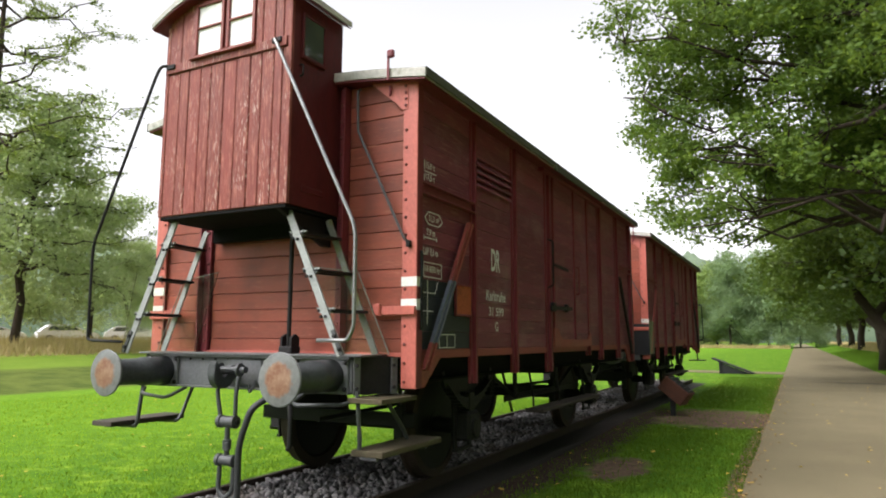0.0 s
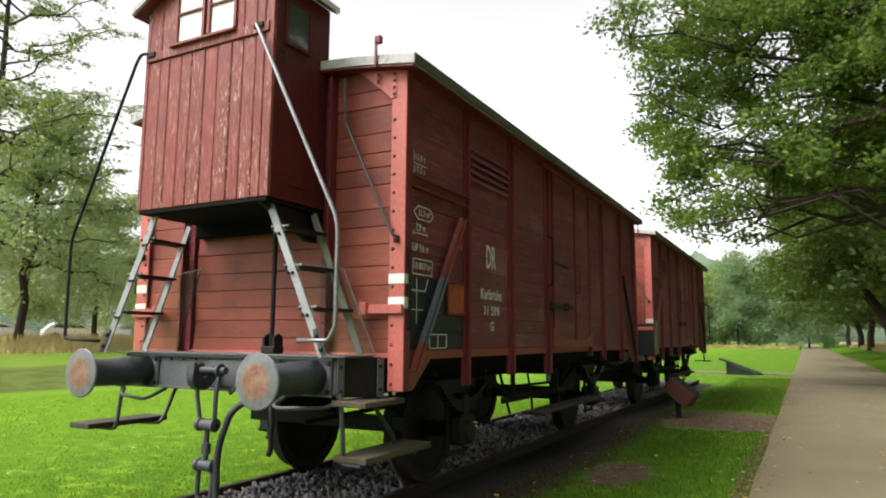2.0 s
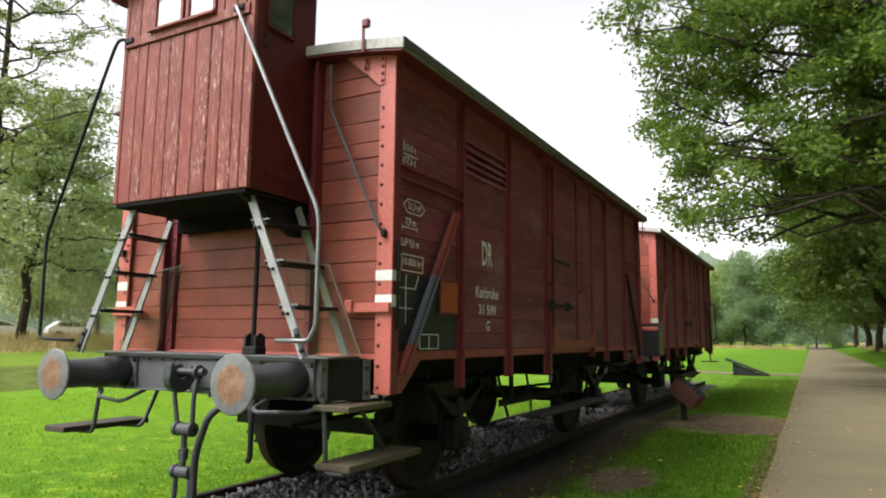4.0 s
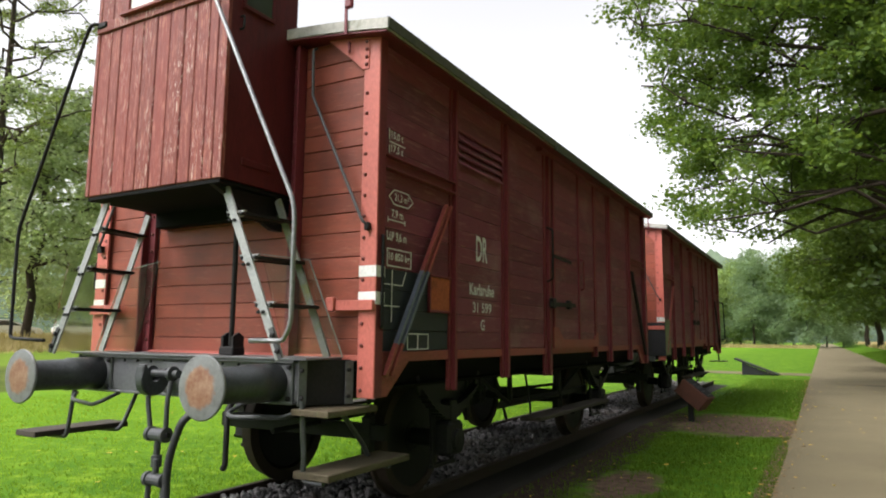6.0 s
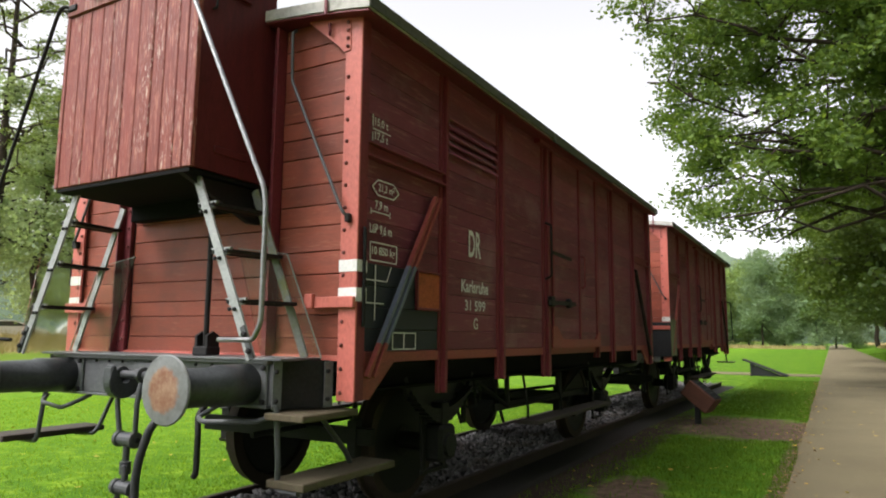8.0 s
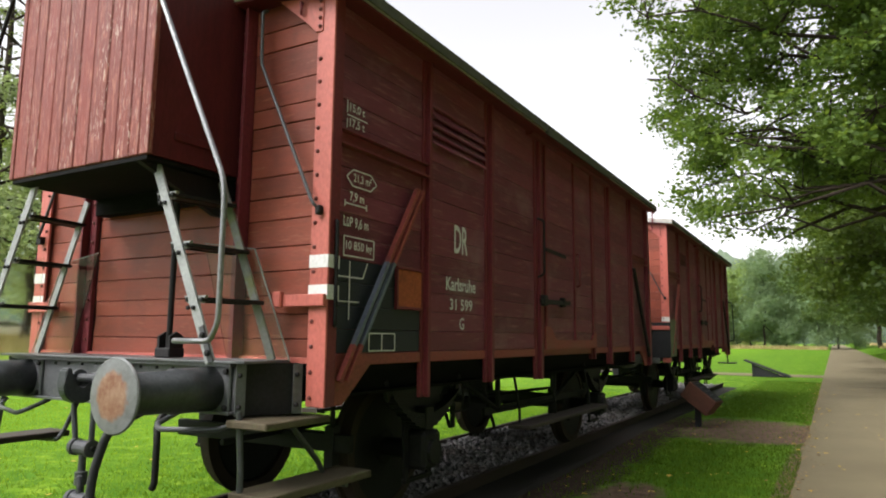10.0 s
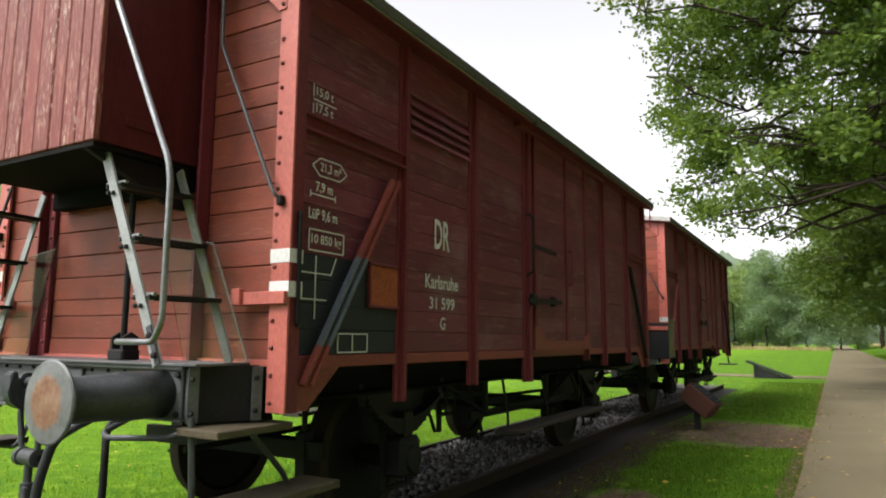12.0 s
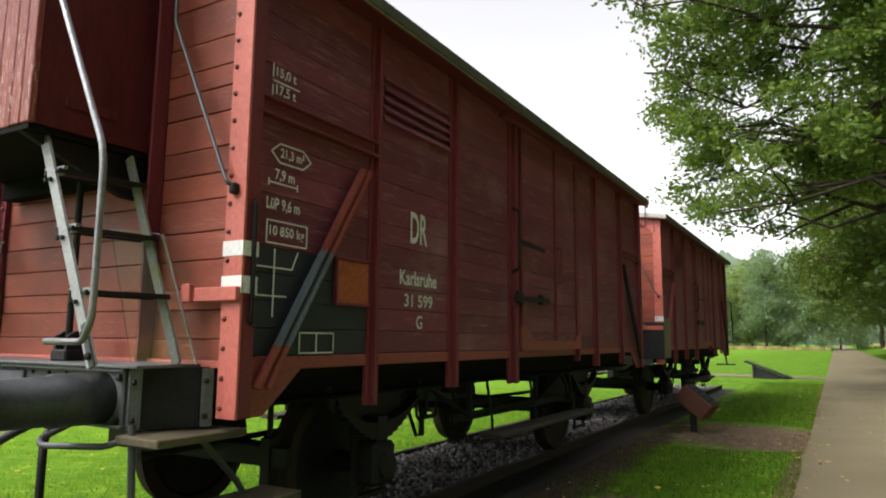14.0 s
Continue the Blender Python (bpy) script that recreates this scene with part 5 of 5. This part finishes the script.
def limb(bm, rng, p, q, r0, r1, sag, steps=6, sides=7, crook=0.035):
    """A crooked tapering branch from p to q; gives back its points."""
    p, q = np.array(p, float), np.array(q, float)
    length = np.linalg.norm(q - p)
    pts = []
    for k in range(steps + 1):
        t = k / steps
        x = p + (q - p) * t
        x[2] += sag * length * 4 * t * (1 - t)
        if 0 < k < steps:
            x += rng.normal(0, crook * length, 3)
        pts.append(x)
    rod([tuple(x) for x in pts], r0, sides, bm, True, [r0 + (r1 - r0) * k / steps for k in range(steps + 1)])
    return pts


def broad_tree(seed, height, fork, radius, trunk_r, limbs, twigs, per, leaf, material, clump=0.42, low=0.25, reaches=(), hull=None, lean=(0, 0), stems=(), crook=0.035):
    """Meshes for a broad-leaved tree: trunk with limbs, and a crown of single leaves."""
    rng = np.random.default_rng(seed)
    bm = bmesh.new()
    top = np.array([lean[0] + rng.uniform(-0.6, 0.6), lean[1] + rng.uniform(-0.6, 0.6), height * 0.82])
    axis = limb(bm, rng, (0, 0, -0.3), top, trunk_r, trunk_r * 0.22, 0, 9, 12, crook)
    ends = []
    for p, q in stems:
        limb(bm, rng, p, q, trunk_r * 0.8, trunk_r * 0.3, 0.03, 8, 10)
    for k in range(limbs):
        t = 0.12 + 0.88 * (k + 0.5) / limbs
        z = fork + (height * 0.8 - fork) * t
        base = axis[min(9, max(0, int(9 * z / (height * 0.82))))].copy()
        base[2] = z
        a = k * 2.39996 + rng.uniform(-0.35, 0.35)
        reach = radius * rng.uniform(0.72, 1.05) * (1 - 0.55 * max(0, t - 0.45) / 0.55)
        drop = -low * height * (1 - t) * rng.uniform(0.2, 0.7) + height * 0.2 * t
        q = np.array([base[0] + math.cos(a) * reach, base[1] + math.sin(a) * reach, z + drop])
        pts = limb(bm, rng, base, q, trunk_r * (0.42 - 0.2 * t), 0.03, 0.06, 8, 7)
        for j in range(twigs):
            i = rng.integers(2, 9)
            s = pts[i]
            d = rng.normal(0, 1, 3) * np.array([1, 1, 0.55]) + 0.4 * (q - base) / np.linalg.norm(q - base)
            d /= np.linalg.norm(d)
            e = s + d * radius * rng.uniform(0.13, 0.30) * (1.15 - 0.05 * i)
            e[2] -= 0.12 * radius * rng.random()
            if hull and not hull(e):
                continue
            tw = limb(bm, rng, s, e, 0.035, 0.008, 0.05, 4, 3)
            ends += [tw[4], tw[3], (tw[2] + tw[3]) / 2 + rng.normal(0, 0.3, 3)]
            if rng.random() < 0.5:
                ends.append(tw[4] + rng.normal(0, 0.45, 3) - np.array([0, 0, 0.3]))
    for q in reaches:
        q = np.array(q, float)
        z = max(fork, q[2] - 0.18 * np.linalg.norm(q[:2]) - 0.6)
        base = axis[min(9, int(9 * z / (height * 0.82)))].copy()
        base[2] = z
        pts = limb(bm, rng, base, q, trunk_r * 0.26, 0.02, 0.05, 8, 7)
        for j in range(twigs):
            i = rng.integers(3, 9)
            d = rng.normal(0, 1, 3) * np.array([0.9, 1, 0.6])
            e = pts[i] + d / np.linalg.norm(d) * rng.uniform(0.7, 1.9)
            if hull and not hull(e):
                continue
            tw = limb(bm, rng, pts[i], e, 0.028, 0.008, 0.05, 4, 4)
            ends += [tw[4], tw[3], tw[4] + rng.normal(0, 0.35, 3)]
    if hull:
        ends = [e for e in ends if hull(e)]
    wood = mesh_of("trunk", bm, M["bark"], True)
    crown = leaf_cloud(rng, ends, per, (clump, clump, clump * 0.6), leaf, material)
    return wood, crown


def plant(name, meshes, x, y, turn, scale, label, category="tree", group=""):
    t = thing(name, (x, y, ground_z(x, y)), label, category, group)
    t.rotation_euler = (0, 0, turn)
    t.scale = (scale, scale, scale)
    part("trunk", meshes[0], None, t)
    part("crown", meshes[1], None, t)
    return t


HULL_Z, HULL_X = (3.5, 4.6, 5.5, 8.0, 10.5, 12.0, 14.0, 17.0), (-8.0, -9.6, -10.4, -11.25, -11.7, -11.1, -9.5, -6.2)


def oak_hull(e):
    """The crown hangs low near the path and bulges over the track higher up."""
    return e[2] > np.interp(e[0], (-9.6, -8.6, -7.0, -5.0, 3.0), (3.5, 4.1, 5.2, 5.6, 4.6)) and noise.noise(Vector(e) * 0.55) > -0.12 and e[0] > np.interp(e[2], HULL_Z, HULL_X) + 0.25 * max(0, -3.5 - e[1])


oak_reaches = [(np.interp(z, HULL_Z, HULL_X) + 0.5 + 0.9 * (k % 3), -4.2 + 9.0 * ((k * 0.618) % 1), z) for k, z in enumerate([4.2 + 0.45 * j for j in range(24)] + [9.0 + 0.9 * j for j in range(5)])]
oak_a = broad_tree(21, 18.0, 4.2, 9.0, 0.42, 24, 27, 62, 0.086, M["oak_leaf"], 0.27, 0.20, oak_reaches, oak_hull)
oak_b = broad_tree(22, 17.0, 4.0, 9.5, 0.40, 18, 17, 34, 0.19, M["oak_leaf_dark"], 0.5, 0.22, (), lambda e: e[2] > 3.3, crook=0.014)
oak_c = broad_tree(23, 13.0, 3.0, 6.3, 0.38, 20, 18, 54, 0.13, M["beech_leaf"], 0.42, 0.25, (), lambda e: e[2] > 3.3 + 0.12 * abs(e[0] + 2.0) and noise.noise(Vector(e) * 0.5) > -0.2, (-3.0, 0.0), (((-1.1, 0.4, -0.3), (-4.0, -0.6, 9.0)),))
plant("oak_tree", oak_a, 10.2, 19.0, 0.0, 1.0, "large green oak with low spreading branches over the path", group="avenue trees")
# the last five oaks stand out of view, added to shade wagons and grass
for x, y, turn, s, which in ((9.0, 35.5, 0.0, 1.0, 2), (10.2, 50, 2.1, 1.0, 1), (11.0, 68, 0.4, 1.05, 1), (10.6, 86, 4.0, 1.0, 1), (11, 108, 1.3, 1.05, 1), (11, 135, 5.0, 1.0, 1),
                              (15.0, 24, 3.2, 1.0, 3), (14.5, 28, 2.7, 0.9, 1), (16, 52, 0.1, 1.0, 1), (16.5, 76, 4.4, 1.0, 1), (16, 100, 2.2, 1.0, 1), (20, 42, 3.3, 1.0, 1), (20, 62, 0.9, 1.0, 1), (20, 88, 2.9, 1.0, 1), (18, 12.5, 0.2, 0.95, 1), (25, -6, 3.1, 1.0, 1), (15.5, 3, 5.5, 0.95, 1), (17.5, -14, 2.0, 0.95, 1), (14.0, -30, 0.7, 0.95, 1)):
    plant("oak_tree", (oak_b, oak_b, oak_c, oak_a)[which], x, y, turn, s, "tall green oak, seen along the avenue or added unseen for shade" if which != 2 else "light green leafy oak with leaning trunks beside the path", group="avenue trees")

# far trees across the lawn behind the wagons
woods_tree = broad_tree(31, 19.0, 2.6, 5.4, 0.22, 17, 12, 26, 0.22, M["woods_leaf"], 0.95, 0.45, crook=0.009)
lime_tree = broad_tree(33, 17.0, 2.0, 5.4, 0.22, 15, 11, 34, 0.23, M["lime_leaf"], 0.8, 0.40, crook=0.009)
for k in range(26):
    pale = k in (5, 11, 19)
    plant("broadleaf_tree", lime_tree if pale else woods_tree, -72 + 3.2 * k, 158 + 14 * math.sin(2.1 * k) - (16 if pale else 0), 1.3 * k, 0.95 + 0.16 * math.sin(1.7 * k), "pale lime-green broadleaf tree before the woods" if pale else "broadleaf tree at the lawn's far border, haze painted into its blue-green", group="far trees")

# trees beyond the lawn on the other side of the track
left_tree = broad_tree(41, 14.0, 2.6, 5.6, 0.24, 17, 15, 30, 0.125, M["haze_pale_leaf"], 0.55, 0.46, crook=0.009)
for x, y, turn, s in ((-32.5, 16.6, 0.2, 1.02), (-37.5, 24.5, 2.6, 0.80), (-43.0, 31.5, 0.9, 0.62), (-46.0, 20.0, 4.4, 1.0), (-52, 45, 5.1, 0.75), (-60, 62, 3.6, 0.8)):
    plant("broadleaf_tree", left_tree, x, y, turn, s, "dense green broadleaf tree beyond the lawn", group="trees beyond the lawn")


def larch():
    rng = np.random.default_rng(51)
    bm = bmesh.new()
    rod([(0.008 * z, 0.05 * math.sin(z), z) for z in range(-1, 26)], 0.3, 10, bm, True, [0.30 - 0.0105 * k for k in range(27)])
    ends = []
    for k in range(44):
        z = 5.2 + 18.8 * k / 44
        a = k * 2.4 + rng.uniform(-0.5, 0.5)
        reach = (9.6 - 0.22 * (z - 6)) * rng.uniform(0.65, 1.05)
        q = np.array([math.cos(a) * reach, math.sin(a) * reach, z + rng.uniform(0.2, 2.4)])
        pts = limb(bm, rng, (0.008 * z, 0, z), q, 0.075, 0.012, -0.03, 8, 5)
        for i in range(2, 9):
            for s in range(2):
                e = pts[i] + rng.normal(0, 1, 3) * np.array([0.65, 0.65, 0.12])
                limb(bm, rng, pts[i], e, 0.014, 0.005, 0, 2, 3)
                if rng.random() < 0.8:
                    ends += [e, (e + pts[i]) / 2]
    return mesh_of("trunk", bm, M["bark"], True), leaf_cloud(rng, ends, 26, (0.20, 0.20, 0.06), 0.075, M["larch_leaf"])


plant("larch_tree", larch(), -31.5, 14.0, 0.5, 1.0, "tall sparse larch with thin drooping branches", category="larch")


# ---- smaller things ----
def info_board():
    t = thing("info_board", (1.78, 9.9, GROUND), "rust-brown steel information desk on a post", "info board")
    part("post", box((-0.05, -0.05, 0.0), (0.05, 0.05, 0.38), 0.006), M["dark_plate"], t, "dark steel post")
    desk = part("desk", box((-0.28, -0.22, -0.155), (0.28, 0.22, 0.155), 0.014), M["rust_board"], t, "tilted rust-brown desk box")
    desk.matrix_basis = pose(0.07, 0.0, 0.51, 0, 38, -8)
    part("plate", box((-0.25, -0.19, 0.155), (0.25, 0.19, 0.167), 0.002), M["dark_plate"], desk, "dark plate with text")
    for k in range(5):
        part("text_bar", box((0.20 - 0.1 * k, -0.15, 0.167), (0.208 - 0.1 * k, 0.15 - 0.08 * (k % 2), 0.169)), M["steel"], desk)


def plaque_wedge():
    t = thing("slanted_plaque", (1.5, 29.2, GROUND), "dark steel plaque slanting up from the lawn", "plaque")
    part("slab", prism([(0.78, 0.02), (0.80, 0.06), (-0.92, 0.72), (-0.92, 0.66)], "y", -0.55, 0.55), M["dark_plate"], t)
    part("leg", prism([(-0.62, 0.0), (-0.55, 0.0), (-0.55, 0.56), (-0.62, 0.58)], "y", -0.5, 0.5), M["dark_plate"], t)
    part("cheek", prism([(0.70, 0.02), (-0.55, 0.02), (-0.55, 0.50)], "y", -0.45, -0.41), M["dark_plate"], t)


def parked_car(x, y, turn, long):
    t = thing("parked_car", (x, y, ground_z(x, y)), "white car parked behind the trees", "car", "parked vehicles")
    t.rotation_euler = (0, 0, turn)
    h = long / 2
    outline = [(-h, 0.32), (-h, 0.85), (-h + 0.25, 0.95), (-h + 0.75, 1.40), (-h + 1.2, 1.46), (0.15, 1.44), (h - 1.15, 0.95), (h - 0.2, 0.80), (h, 0.62), (h, 0.32)]
    bm = prism(outline, "y", -0.85, 0.85)
    bmesh.ops.bevel(bm, geom=bm.edges[:], offset=0.05, segments=2, affect="EDGES")
    part("body", bm, M["car_white"], t)
    for s in (-1, 1):
        part("side_window", prism([(-h + 0.62, 0.98), (-h + 0.92, 1.34), (0.10, 1.36), (h - 1.35, 0.98)], "y", s * 0.846, s * 0.858), M["glass_dark"], t)
        for wx in (-h + 0.8, h - 0.8):
            wheel = part("wheel", lathe([(0.72 * s, 0.28), (0.74 * s, 0.31), (0.87 * s, 0.31), (0.89 * s, 0.26)], (wx, 0, 0.31), "y", 20), M["rubber"], t)
            part("rim", lathe([(0.88 * s, 0.20), (0.897 * s, 0.18), (0.898 * s, 0.02)], (wx, 0, 0.31), "y", 16), M["bright_steel"], wheel)


info_board()
plaque_wedge()
for x, y, turn, long in ((-52.0, 26.0, 1.1, 5.0), (-50.5, 31.5, 1.2, 4.6), (-51.0, 38.5, 1.0, 5.2)):
    parked_car(x, y, turn, long)

# glowing sheet of distant woods all round, mist held in its colour
bm = bmesh.new()
rng = np.random.default_rng(61)
steps, last = 1800, None
for k in range(steps + 1):
    a = math.tau * k / steps
    r = 330
    p = (r * math.cos(a), 60 + r * math.sin(a))
    hgt = 46 + 7 * noise.noise(Vector((math.cos(a) * 9, math.sin(a) * 9, 0))) + 6 * noise.noise(Vector((math.cos(a) * 34, math.sin(a) * 34, 4))) + 2.5 * noise.noise(Vector((math.cos(a) * 150, math.sin(a) * 150, 7))) + rng.uniform(-0.5, 0.5)
    pair = (bm.verts.new((*p, -3)), bm.verts.new((*p, hgt)))
    if last:
        bm.faces.new((last[0], pair[0], pair[1], last[1]))
    last = pair
setting("backdrop", bm, M["backdrop"], "glowing backdrop of distant woods, grey-green mist painted in", category="distant woods")
